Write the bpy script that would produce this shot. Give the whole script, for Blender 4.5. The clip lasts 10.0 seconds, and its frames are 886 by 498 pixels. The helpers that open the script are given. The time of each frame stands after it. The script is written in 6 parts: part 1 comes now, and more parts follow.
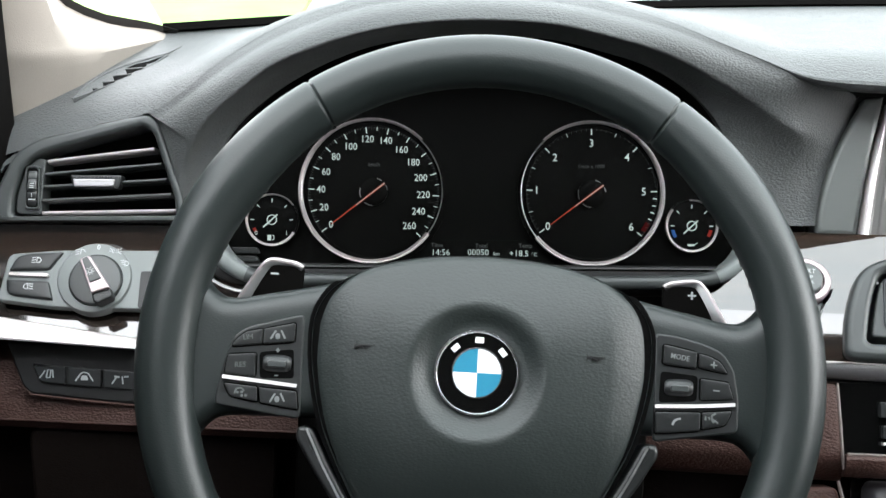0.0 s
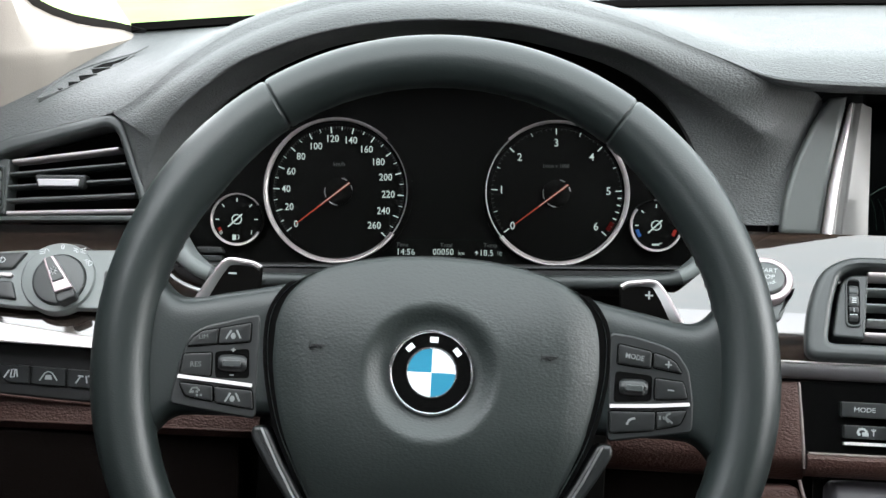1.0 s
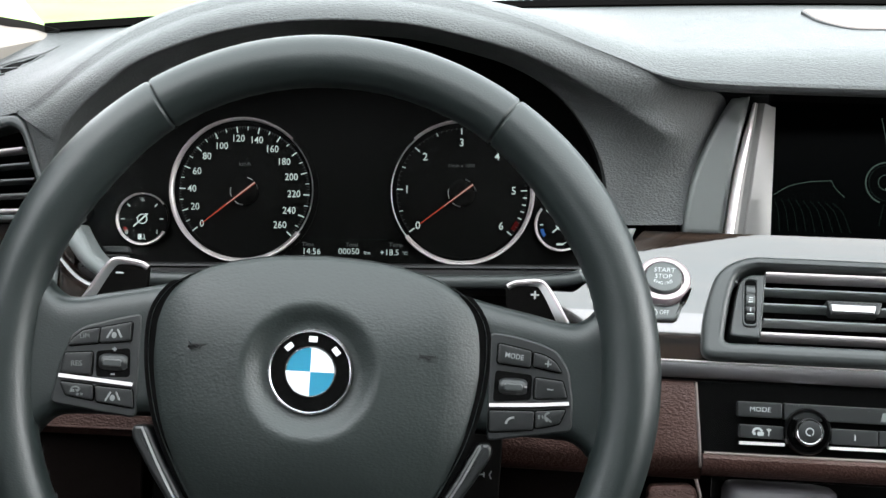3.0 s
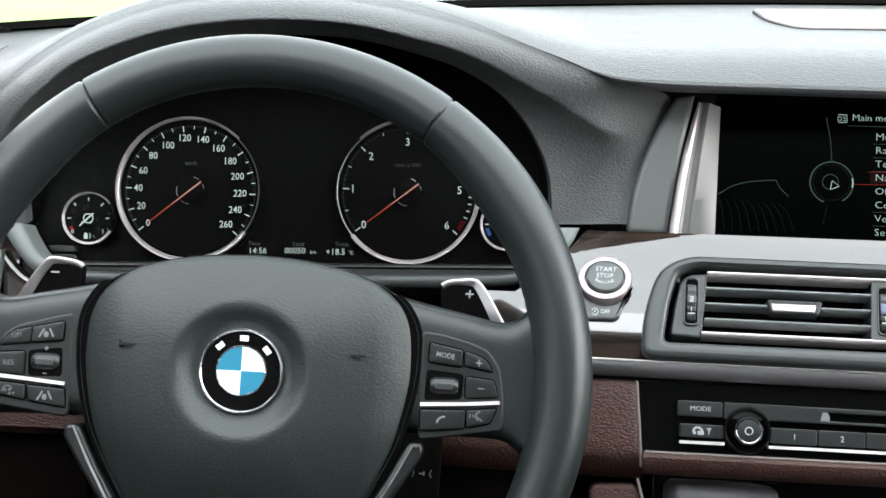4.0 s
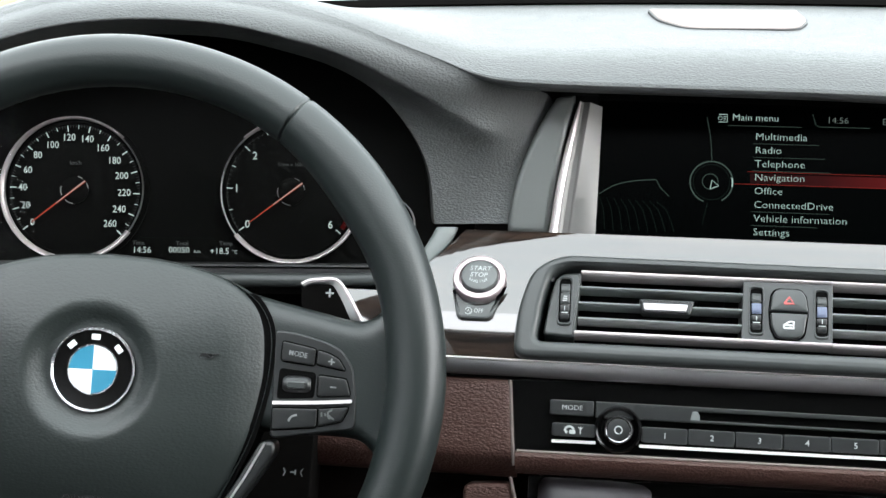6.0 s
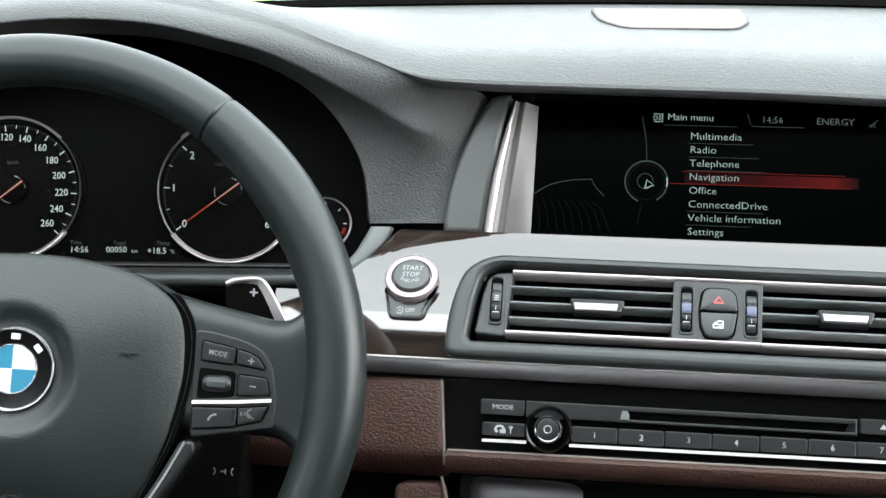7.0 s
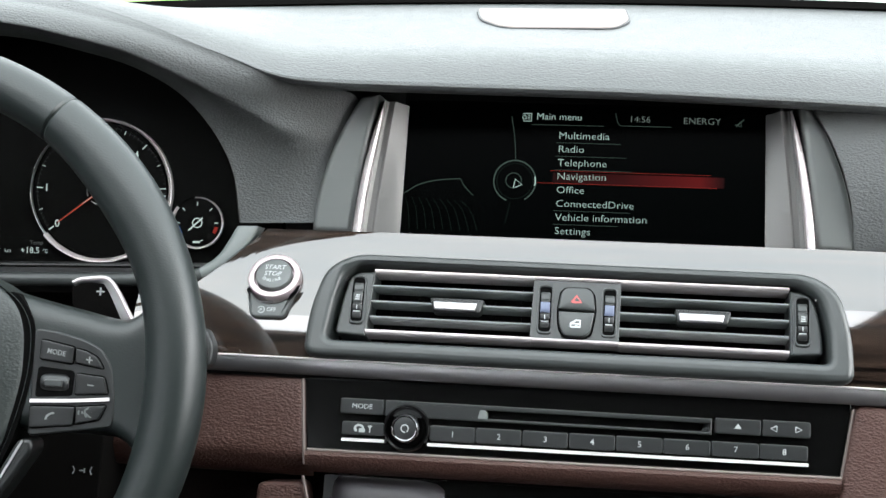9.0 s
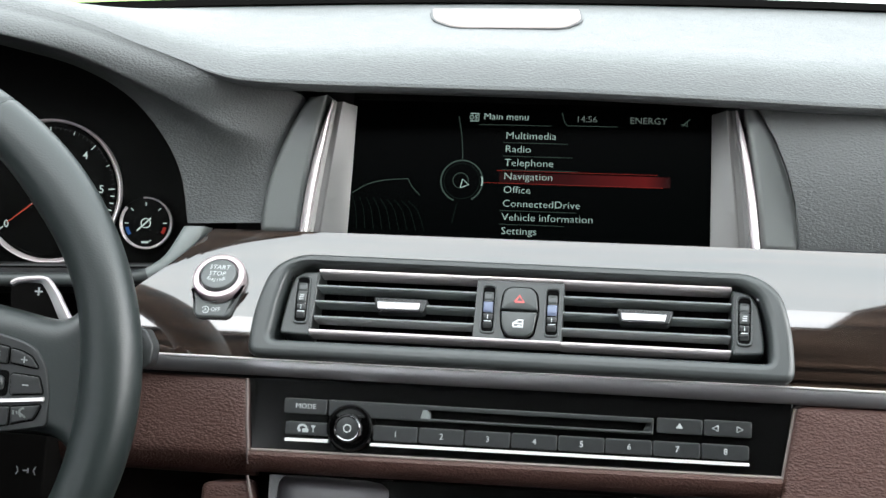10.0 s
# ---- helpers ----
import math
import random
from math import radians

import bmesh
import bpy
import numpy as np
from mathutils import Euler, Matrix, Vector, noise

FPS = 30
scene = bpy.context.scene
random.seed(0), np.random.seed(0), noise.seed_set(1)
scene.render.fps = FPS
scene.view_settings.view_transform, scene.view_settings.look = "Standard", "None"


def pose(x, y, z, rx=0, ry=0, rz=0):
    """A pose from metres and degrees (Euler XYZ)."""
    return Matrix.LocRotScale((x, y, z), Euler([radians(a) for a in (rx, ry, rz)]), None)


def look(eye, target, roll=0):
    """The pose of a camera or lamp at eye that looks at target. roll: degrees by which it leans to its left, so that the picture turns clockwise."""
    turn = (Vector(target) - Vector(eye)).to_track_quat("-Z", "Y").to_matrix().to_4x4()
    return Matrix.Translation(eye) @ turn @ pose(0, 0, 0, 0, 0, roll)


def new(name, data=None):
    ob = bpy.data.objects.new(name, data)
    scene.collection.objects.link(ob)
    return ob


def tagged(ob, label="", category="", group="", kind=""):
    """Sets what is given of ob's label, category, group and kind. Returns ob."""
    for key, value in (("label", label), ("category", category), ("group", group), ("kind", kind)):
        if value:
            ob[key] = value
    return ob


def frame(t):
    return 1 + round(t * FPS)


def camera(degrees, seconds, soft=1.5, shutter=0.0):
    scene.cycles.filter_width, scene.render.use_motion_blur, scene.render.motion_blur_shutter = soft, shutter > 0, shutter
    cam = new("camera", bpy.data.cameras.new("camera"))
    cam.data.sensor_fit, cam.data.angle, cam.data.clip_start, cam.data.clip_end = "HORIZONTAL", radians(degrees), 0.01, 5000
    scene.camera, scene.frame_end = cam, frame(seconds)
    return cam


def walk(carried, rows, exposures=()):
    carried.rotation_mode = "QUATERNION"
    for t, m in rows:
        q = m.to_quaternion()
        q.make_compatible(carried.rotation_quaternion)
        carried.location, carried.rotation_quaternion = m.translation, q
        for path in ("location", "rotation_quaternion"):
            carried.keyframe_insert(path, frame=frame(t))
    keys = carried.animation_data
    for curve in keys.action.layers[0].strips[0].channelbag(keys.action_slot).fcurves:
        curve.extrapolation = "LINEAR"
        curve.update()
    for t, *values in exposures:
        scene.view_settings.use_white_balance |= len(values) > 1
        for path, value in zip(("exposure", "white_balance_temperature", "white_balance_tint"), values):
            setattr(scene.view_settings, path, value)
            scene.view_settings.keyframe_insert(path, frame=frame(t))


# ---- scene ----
cam = camera(38.0, 10.0)
METRES, EYE, TILT, LEAN, TURN = 0.4, 1.12, -20.0, -0.45, 0.0
ROWS = [
    (0.0, -0.0018, 0.0050, -0.0010, 0.024, -0.005, -0.049),
    (0.5, 0.0264, 0.0036, 0.0008, 0.091, -0.056, -0.046),
    (1.0, 0.0651, 0.0023, 0.0015, 0.138, -0.089, -0.035),
    (1.5, 0.1040, 0.0005, 0.0011, 0.180, -0.087, -0.038),
    (2.0, 0.1465, -0.0004, 0.0013, 0.215, -0.097, -0.038),
    (2.5, 0.1900, -0.0009, 0.0012, 0.216, -0.095, -0.047),
    (4.0, 0.3369, -0.0038, 0.0016, 0.316, -0.138, -0.050),
    (4.5, 0.3855, -0.0046, 0.0003, 0.331, -0.111, -0.042),
    (5.0, 0.4389, -0.0048, -0.0003, 0.357, -0.095, -0.062),
    (5.5, 0.4917, -0.0057, -0.0005, 0.375, -0.099, -0.075),
    (7.0, 0.6659, -0.0073, -0.0019, 0.522, -0.091, -0.060),
    (7.5, 0.7214, -0.0074, -0.0015, 0.557, -0.113, -0.061),
    (8.0, 0.7834, -0.0073, -0.0019, 0.613, -0.105, -0.062),
    (8.5, 0.8408, -0.0074, -0.0031, 0.671, -0.077, -0.073),
    (9.0, 0.9024, -0.0070, -0.0048, 0.720, -0.037, -0.053),
    (9.5, 0.9566, -0.0062, -0.0054, 0.747, -0.030, -0.046),
    (10.0, 1.0002, -0.0059, -0.0077, 0.867, 0.036, -0.007),
]
walk(cam, [(t, pose(0, 0, EYE, TILT, LEAN, TURN) @ pose(METRES * x, METRES * y, METRES * z, 90 + pitch, roll, yaw)) for t, x, y, z, yaw, pitch, roll in ROWS])

# ---- daylight: a bright overcast sky through the windows and an added opening in the roof ----
SKY = 9.3
world = bpy.data.worlds.new("overcast_sky")
scene.world = world
world.use_nodes = True
wn, wl = world.node_tree.nodes, world.node_tree.links
sky = wn.new("ShaderNodeTexSky")
sky.sky_type, sky.sun_disc = "NISHITA", False
sky.sun_elevation, sky.sun_rotation = radians(55), radians(200)
thin = wn.new("ShaderNodeVectorMath")
thin.operation = "SCALE"
thin.inputs["Scale"].default_value = 0.1
veil = wn.new("ShaderNodeMix")
veil.data_type = "RGBA"
veil.inputs["Factor"].default_value = 0.88
wl.new(sky.outputs[0], thin.inputs[0])
wl.new(thin.outputs[0], veil.inputs["A"])
puff, shade = wn.new("ShaderNodeTexNoise"), wn.new("ShaderNodeMix")
puff.inputs["Scale"].default_value, puff.inputs["Detail"].default_value = 3.0, 5
shade.data_type = "RGBA"
shade.inputs["A"].default_value, shade.inputs["B"].default_value = (0.72, 0.785, 0.85, 1), (1.13, 1.14, 1.12, 1)
wl.new(puff.outputs["Fac"], shade.inputs["Factor"])
wl.new(shade.outputs["Result"], veil.inputs["B"])
wl.new(veil.outputs["Result"], wn["Background"].inputs["Color"])
wn["Background"].inputs["Strength"].default_value = SKY
sun_data = bpy.data.lights.new("sun", "SUN")
sun_data.energy, sun_data.angle, sun_data.color = 4.6, radians(55), (1.0, 0.985, 0.96)
sun = new("sun", sun_data)
sun.matrix_world = look((4.4, -0.9, 2.4), (0.3, 0.85, 0.9))


# ---- materials ----
def material(name, color, rough=0.5, metal=0.0, spread=0.0, spread_scale=8.0, grain=0.0, grain_size=0.0015, grain_kind="leather", coat=0.0, ior=1.5, rough_spread=0.06, coat_rough=0.03):
    """A surface with colour patches (spread), roughness wear and a fine relief (grain in metres of size)."""
    m = bpy.data.materials.new(name)
    m.use_nodes = True
    n, l = m.node_tree.nodes, m.node_tree.links
    b = n["Principled BSDF"]
    b.inputs["Base Color"].default_value = (*color, 1)
    b.inputs["Roughness"].default_value = rough
    b.inputs["Metallic"].default_value = metal
    b.inputs["IOR"].default_value = ior
    b.inputs["Coat Weight"].default_value = coat
    b.inputs["Coat Roughness"].default_value = coat_rough
    place = n.new("ShaderNodeTexCoord")
    if spread or rough_spread:
        big = n.new("ShaderNodeTexNoise")
        big.inputs["Scale"].default_value, big.inputs["Detail"].default_value = spread_scale, 5
        l.new(place.outputs["Object"], big.inputs["Vector"])
    if spread:
        mix = n.new("ShaderNodeMix")
        mix.data_type = "RGBA"
        mix.inputs["A"].default_value = (*[c * (1 - spread) for c in color], 1)
        mix.inputs["B"].default_value = (*[min(1, c * (1 + spread)) for c in color], 1)
        l.new(big.outputs["Fac"], mix.inputs["Factor"])
        l.new(mix.outputs["Result"], b.inputs["Base Color"])
    if rough_spread:
        span = n.new("ShaderNodeMapRange")
        span.inputs["To Min"].default_value, span.inputs["To Max"].default_value = max(0.01, rough - rough_spread), rough + rough_spread
        fine = n.new("ShaderNodeTexNoise")
        fine.inputs["Scale"].default_value, fine.inputs["Detail"].default_value = 60, 3
        l.new(place.outputs["Object"], fine.inputs["Vector"])
        l.new(fine.outputs["Fac"], span.inputs["Value"])
        l.new(span.outputs["Result"], b.inputs["Roughness"])
    if grain:
        bump = n.new("ShaderNodeBump")
        bump.inputs["Strength"].default_value = grain
        bump.inputs["Distance"].default_value = grain_size * 0.55
        if grain_kind == "leather":
            lie = n.new("ShaderNodeMapping")
            lie.inputs["Scale"].default_value = (0.6, 1.0, 1.0)
            l.new(place.outputs["Object"], lie.inputs["Vector"])
            fold = n.new("ShaderNodeTexNoise")
            fold.inputs["Scale"].default_value, fold.inputs["Detail"].default_value = 1.1 / grain_size, 2
            fold.inputs["Roughness"].default_value, fold.inputs["Distortion"].default_value = 0.45, 1.1
            l.new(lie.outputs[0], fold.inputs["Vector"])
            cell = n.new("ShaderNodeTexVoronoi")
            cell.feature = "SMOOTH_F1"
            cell.inputs["Scale"].default_value, cell.inputs["Smoothness"].default_value = 1.0 / grain_size, 0.5
            l.new(lie.outputs[0], cell.inputs["Vector"])
            both = n.new("ShaderNodeMath")
            both.operation = "MULTIPLY_ADD"
            both.inputs[1].default_value = -1.2
            l.new(cell.outputs["Distance"], both.inputs[0])
            l.new(fold.outputs["Fac"], both.inputs[2])
            l.new(both.outputs[0], bump.inputs["Height"])
        else:
            speck = n.new("ShaderNodeTexNoise")
            speck.inputs["Scale"].default_value, speck.inputs["Detail"].default_value = 1 / grain_size, 3
            l.new(place.outputs["Object"], speck.inputs["Vector"])
            l.new(speck.outputs["Fac"], bump.inputs["Height"])
        l.new(bump.outputs["Normal"], b.inputs["Normal"])
    return m


def wood_material():
    m = material("dark_veneer", (0.05, 0.03, 0.024), 0.32, rough_spread=0, coat=1.0, ior=1.5, coat_rough=0.045)
    n, l = m.node_tree.nodes, m.node_tree.links
    b = n["Principled BSDF"]
    b.inputs["Coat IOR"].default_value = 2.0
    b.inputs["Specular IOR Level"].default_value = 0.1
    place = n["Texture Coordinate"]
    squash = n.new("ShaderNodeMapping")
    squash.inputs["Scale"].default_value = (3.5, 260, 260)
    l.new(place.outputs["Object"], squash.inputs["Vector"])
    streak = n.new("ShaderNodeTexNoise")
    streak.inputs["Scale"].default_value, streak.inputs["Detail"].default_value, streak.inputs["Distortion"].default_value = 1.0, 6, 0.4
    l.new(squash.outputs[0], streak.inputs["Vector"])
    ramp = n.new("ShaderNodeValToRGB")
    e = ramp.color_ramp.elements
    e[0].position, e[0].color = 0.36, (0.0018, 0.0012, 0.0009, 1)
    e[1].position, e[1].color = 0.66, (0.038, 0.0235, 0.017, 1)
    l.new(streak.outputs["Fac"], ramp.inputs["Fac"])
    l.new(ramp.outputs["Color"], b.inputs["Base Color"])
    return m


def brushed(name, color, rough):
    m = material(name, color, rough, 1.0, rough_spread=0)
    n, l = m.node_tree.nodes, m.node_tree.links
    place = n["Texture Coordinate"]
    squash = n.new("ShaderNodeMapping")
    squash.inputs["Scale"].default_value = (12, 1500, 1500)
    l.new(place.outputs["Object"], squash.inputs["Vector"])
    streak = n.new("ShaderNodeTexNoise")
    streak.inputs["Scale"].default_value, streak.inputs["Detail"].default_value = 1.0, 4
    l.new(squash.outputs[0], streak.inputs["Vector"])
    span = n.new("ShaderNodeMapRange")
    span.inputs["To Min"].default_value, span.inputs["To Max"].default_value = rough - 0.1, rough + 0.1
    l.new(streak.outputs["Fac"], span.inputs["Value"])
    l.new(span.outputs["Result"], n["Principled BSDF"].inputs["Roughness"])
    return m


def glowing(name, color, strength):
    m = bpy.data.materials.new(name)
    m.use_nodes = True
    b = m.node_tree.nodes["Principled BSDF"]
    b.inputs["Base Color"].default_value = (*[c * 0.012 for c in color], 1)
    b.inputs["Roughness"].default_value = 0.5
    b.inputs["Specular IOR Level"].default_value = 0.0
    b.inputs["Emission Color"].default_value = (*color, 1)
    b.inputs["Emission Strength"].default_value = strength
    return m


def clear_glass(name, tint, gloss):
    """A thin pane: what is behind shows through, with a share of mirror gloss."""
    m = bpy.data.materials.new(name)
    m.use_nodes = True
    n, l = m.node_tree.nodes, m.node_tree.links
    n.remove(n["Principled BSDF"])
    see, shine, mix = n.new("ShaderNodeBsdfTransparent"), n.new("ShaderNodeBsdfGlossy"), n.new("ShaderNodeMixShader")
    see.inputs[0].default_value = (*tint, 1)
    shine.inputs["Roughness"].default_value = 0.015
    mix.inputs[0].default_value = gloss
    l.new(see.outputs[0], mix.inputs[1])
    l.new(shine.outputs[0], mix.inputs[2])
    l.new(mix.outputs[0], n["Material Output"].inputs[0])
    return m


LEATHER = material("black_grained_leather", (0.074, 0.077, 0.077), 0.45, spread=0.10, spread_scale=9, grain=0.5, grain_size=0.0012, ior=1.41)
SOFT = material("wheel_leather", (0.0108, 0.0150, 0.0145), 0.39, spread=0.08, grain=0.10, grain_size=0.0009, ior=1.52, rough_spread=0.02)
COVER = material("airbag_cover_leather", (0.0160, 0.0212, 0.0201), 0.45, spread=0.12, grain=0.17, grain_size=0.0013, ior=1.52)
BROWN = material("dark_brown_leather", (0.058, 0.0275, 0.0215), 0.52, spread=0.15, grain=0.65, grain_size=0.0013, ior=1.4)
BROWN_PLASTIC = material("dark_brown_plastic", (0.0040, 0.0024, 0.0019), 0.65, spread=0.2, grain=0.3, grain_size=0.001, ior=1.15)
BLACK = material("black_plastic", (0.008, 0.008, 0.0085), 0.5, grain=0.25, grain_size=0.0007, grain_kind="speck")
SATIN = material("satin_grey_plastic", (0.038, 0.0425, 0.0420), 0.36, spread=0.06, grain=0.12, grain_size=0.0005, grain_kind="speck")
BUTTON = material("soft_touch_black", (0.013, 0.0145, 0.0148), 0.40, grain=0.12, grain_size=0.0005, grain_kind="speck")
PANEL = material("matt_grey_plastic", (0.150, 0.164, 0.161), 0.45, spread=0.05, grain=0.12, grain_size=0.0005, grain_kind="speck")
GLOSS = material("piano_black", (0.003, 0.003, 0.003), 0.12, rough_spread=0.03)
KEY = material("black_key_plastic", (0.0085, 0.0096, 0.0097), 0.38, grain=0.1, grain_size=0.0005, grain_kind="speck")
PIPING = material("grey_brown_piping", (0.15, 0.12, 0.11), 0.45)
# near-black colour standing in for the shade in ducts, wells, slots and gaps
GAP_SHADE = material("gap_shade", (0.002, 0.002, 0.002), 0.9, rough_spread=0, ior=1.15)
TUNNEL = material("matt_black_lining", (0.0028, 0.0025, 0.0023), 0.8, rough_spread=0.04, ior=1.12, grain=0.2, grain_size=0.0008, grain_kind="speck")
SILVER = material("silver_grey_lacquer", (0.135, 0.142, 0.137), 0.45, 0.5, spread=0.05, rough_spread=0.04)
CHROME = material("satin_chrome", (0.80, 0.80, 0.81), 0.22, 1.0, rough_spread=0.05)
BRIGHT = material("pearl_chrome", (0.56, 0.505, 0.51), 0.33, 0.6, rough_spread=0.05)
ALU = brushed("brushed_grey_aluminium", (0.45, 0.44, 0.45), 0.40)
DARK_CHROME = material("dark_chrome", (0.22, 0.22, 0.225), 0.14, 1.0, rough_spread=0.04)
STEEL = brushed("satin_steel", (0.5, 0.5, 0.5), 0.36)
ROSE = material("rose_tinted_chrome", (0.43, 0.36, 0.37), 0.38, 0.6, rough_spread=0.05)
SCREEN_GLASS = material("dark_screen_glass", (0.0005, 0.0007, 0.0007), 0.22, rough_spread=0.03, ior=1.05)
BRONZE = material("grey_bronze_lacquer", (0.13, 0.126, 0.121), 0.42, 0.35, rough_spread=0.04)
PEARL = material("pearl_grey_metal", (0.60, 0.555, 0.55), 0.48, 0.5, rough_spread=0.05)
CAP_GREY = material("grey_cap_plastic", (0.088, 0.095, 0.094), 0.42, spread=0.05, grain=0.12, grain_size=0.0005, grain_kind="speck")
PALE_CHROME = material("pale_chrome", (0.86, 0.81, 0.81), 0.36, 0.4, rough_spread=0.05)
# grey that stands in for a soft reflection on the climate panel
SHEEN_GREY = material("purple_grey_sheen", (0.036, 0.033, 0.037), 0.42, spread=0.3, spread_scale=30)
WOOD = wood_material()
BEIGE = material("beige_fabric", (0.21, 0.185, 0.16), 0.85, spread=0.08, grain=0.3, grain_size=0.001, grain_kind="speck")
WHITE = material("white_print", (0.46, 0.48, 0.48), 0.5, rough_spread=0)
CAP_PRINT = material("pale_cap_print", (0.42, 0.44, 0.44), 0.5, rough_spread=0)
DIM_PRINT = material("dark_grey_print", (0.10, 0.108, 0.106), 0.5, rough_spread=0)
GREY_PRINT = material("grey_print", (0.19, 0.20, 0.20), 0.5, rough_spread=0)
BLUE = material("blue_enamel", (0.03, 0.21, 0.32), 0.25, rough_spread=0, coat=0.5)
ENAMEL = material("white_enamel", (0.80, 0.82, 0.82), 0.25, rough_spread=0, coat=0.5)
RED_PRINT = material("red_print", (0.42, 0.085, 0.08), 0.5, rough_spread=0)
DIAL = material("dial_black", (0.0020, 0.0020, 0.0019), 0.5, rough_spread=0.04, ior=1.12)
NEEDLE = glowing("needle_orange", (1.0, 0.16, 0.10), 0.42)
NEEDLE_CORE = glowing("needle_core", (0.85, 0.78, 0.70), 0.5)
DIGIT = glowing("lit_digit", (0.80, 0.95, 0.92), 0.74)
DIM = glowing("dim_print", (0.5, 0.55, 0.55), 0.16)
MENU = glowing("menu_text", (0.62, 0.86, 0.79), 0.66)
MENU_DIM = glowing("dim_menu_text", (0.62, 0.78, 0.72), 0.2)
FAINT = glowing("faint_line", (0.48, 0.72, 0.62), 0.095)
DARK_LINE = glowing("dark_line", (0.26, 0.42, 0.35), 0.018)
BLUE_LIGHT = glowing("blue_mark", (0.10, 0.30, 0.9), 0.30)
PALE_BLUE = material("pale_blue_plastic", (0.105, 0.125, 0.19), 0.5, rough_spread=0)
DULL_RED = glowing("dull_red_mark", (0.6, 0.05, 0.05), 0.07)
RED_LIGHT = glowing("red_mark", (0.9, 0.10, 0.08), 0.25)
GLASS = clear_glass("cover_glass", (0.97, 0.98, 0.97), 0.001)
WINDOW = clear_glass("window_glass", (0.64, 0.668, 0.662), 0.03)


# ---- building blocks; lengths in them are millimetres ----
MM = 0.001


def part(name, bm, mat, parent=None, label="", smooth=True):
    me = bpy.data.meshes.new(name)
    bmesh.ops.recalc_face_normals(bm, faces=bm.faces)
    bm.to_mesh(me)
    bm.free()
    me.materials.append(mat)
    if smooth:
        me.polygons.foreach_set("use_smooth", [True] * len(me.polygons))
        me.set_sharp_from_angle(angle=radians(38))
    ob = new(name, me)
    if parent:
        ob.parent = parent
    return tagged(ob, label)


def thing(name, m, label, category, group=""):
    ob = new(name)
    ob.empty_display_size = 0.02
    ob.matrix_world = m
    return tagged(ob, label, category, group)


def rounded(pts, r, steps=5):
    """A closed outline with rounded corners; r: one radius or one for each corner."""
    out, k = [], len(pts)
    rs = r if isinstance(r, (list, tuple)) else [r] * k
    for i in range(k):
        a, p, b = Vector(pts[i - 1]), Vector(pts[i]), Vector(pts[(i + 1) % k])
        da, db = (a - p), (b - p)
        reach = min(rs[i], da.length * 0.49, db.length * 0.49)
        da, db = da.normalized() * reach, db.normalized() * reach
        for j in range(steps + 1):
            t = j / steps
            q = p + da * (1 - t) ** 2 + db * t ** 2
            out.append((q.x, q.y))
    return out


def box2(u0, v0, u1, v1, r=0.0, steps=4):
    return rounded([(u0, v0), (u1, v0), (u1, v1), (u0, v1)], r, steps)


def circle2(u, v, r, k=48, squash=1.0):
    return [(u + r * math.cos(2 * math.pi * i / k), v + squash * r * math.sin(2 * math.pi * i / k)) for i in range(k)]


def inset2(pts, d):
    """Moves an outline inwards by d (it runs anticlockwise)."""
    area = sum(pts[i - 1][0] * pts[i][1] - pts[i][0] * pts[i - 1][1] for i in range(len(pts)))
    sign, out, k = (1 if area > 0 else -1), [], len(pts)
    for i in range(k):
        a, p, b = Vector(pts[i - 1]), Vector(pts[i]), Vector(pts[(i + 1) % k])
        e, f = (p - a), (b - p)
        e = e.normalized() if e.length > 1e-9 else f.normalized()
        f = f.normalized() if f.length > 1e-9 else e
        na, nb = Vector((-e.y, e.x)) * sign, Vector((-f.y, f.x)) * sign
        m = na + nb
        m = m.normalized() if m.length > 1e-6 else na
        q = p + m * (d / max(0.5, m.dot(na)))
        out.append((q.x, q.y))
    return out


def loops(bm, rings, close_first=False, close_last=True, cyclic=True, around=True):
    """Joins rings of points (in mm) into a skin."""
    vs = [[bm.verts.new((x * MM, y * MM, z * MM)) for x, y, z in ring] for ring in rings]
    k = len(rings[0])
    for a, b in zip(vs, vs[1:]):
        for i in range(k if around else k - 1):
            bm.faces.new((a[i], a[(i + 1) % k], b[(i + 1) % k], b[i]))
    if close_first:
        bm.faces.new(vs[0][::-1])
    if close_last:
        bm.faces.new(vs[-1])
    return vs


def plate(outline, n0, n1, bevel=0.6, crown=0.0, bm=None):
    """A solid plate on an outline from n0 up to n1, with a rounded front edge and, if wanted, a crowned face."""
    bm = bm or bmesh.new()
    rings = [[(x, y, n0) for x, y in outline]]
    for d, h in ((0, 1.0), (0.12, 0.5), (0.4, 0.15), (1.0, 0.0)):
        rings.append([(x, y, n1 - bevel * h) for x, y in (inset2(outline, bevel * d) if d else outline)])
    rings.append([(x, y, n1) for x, y in inset2(outline, bevel + 0.04)])
    if crown:
        rings.pop()
        cx, cy = sum(p[0] for p in outline) / len(outline), sum(p[1] for p in outline) / len(outline)
        base = inset2(outline, bevel)
        for s, h in ((0.8, 0.36), (0.5, 0.75), (0.2, 0.96)):
            rings.append([(cx + (x - cx) * s, cy + (y - cy) * s, n1 + crown * h) for x, y in base])
    loops(bm, rings, True, True)
    return bm


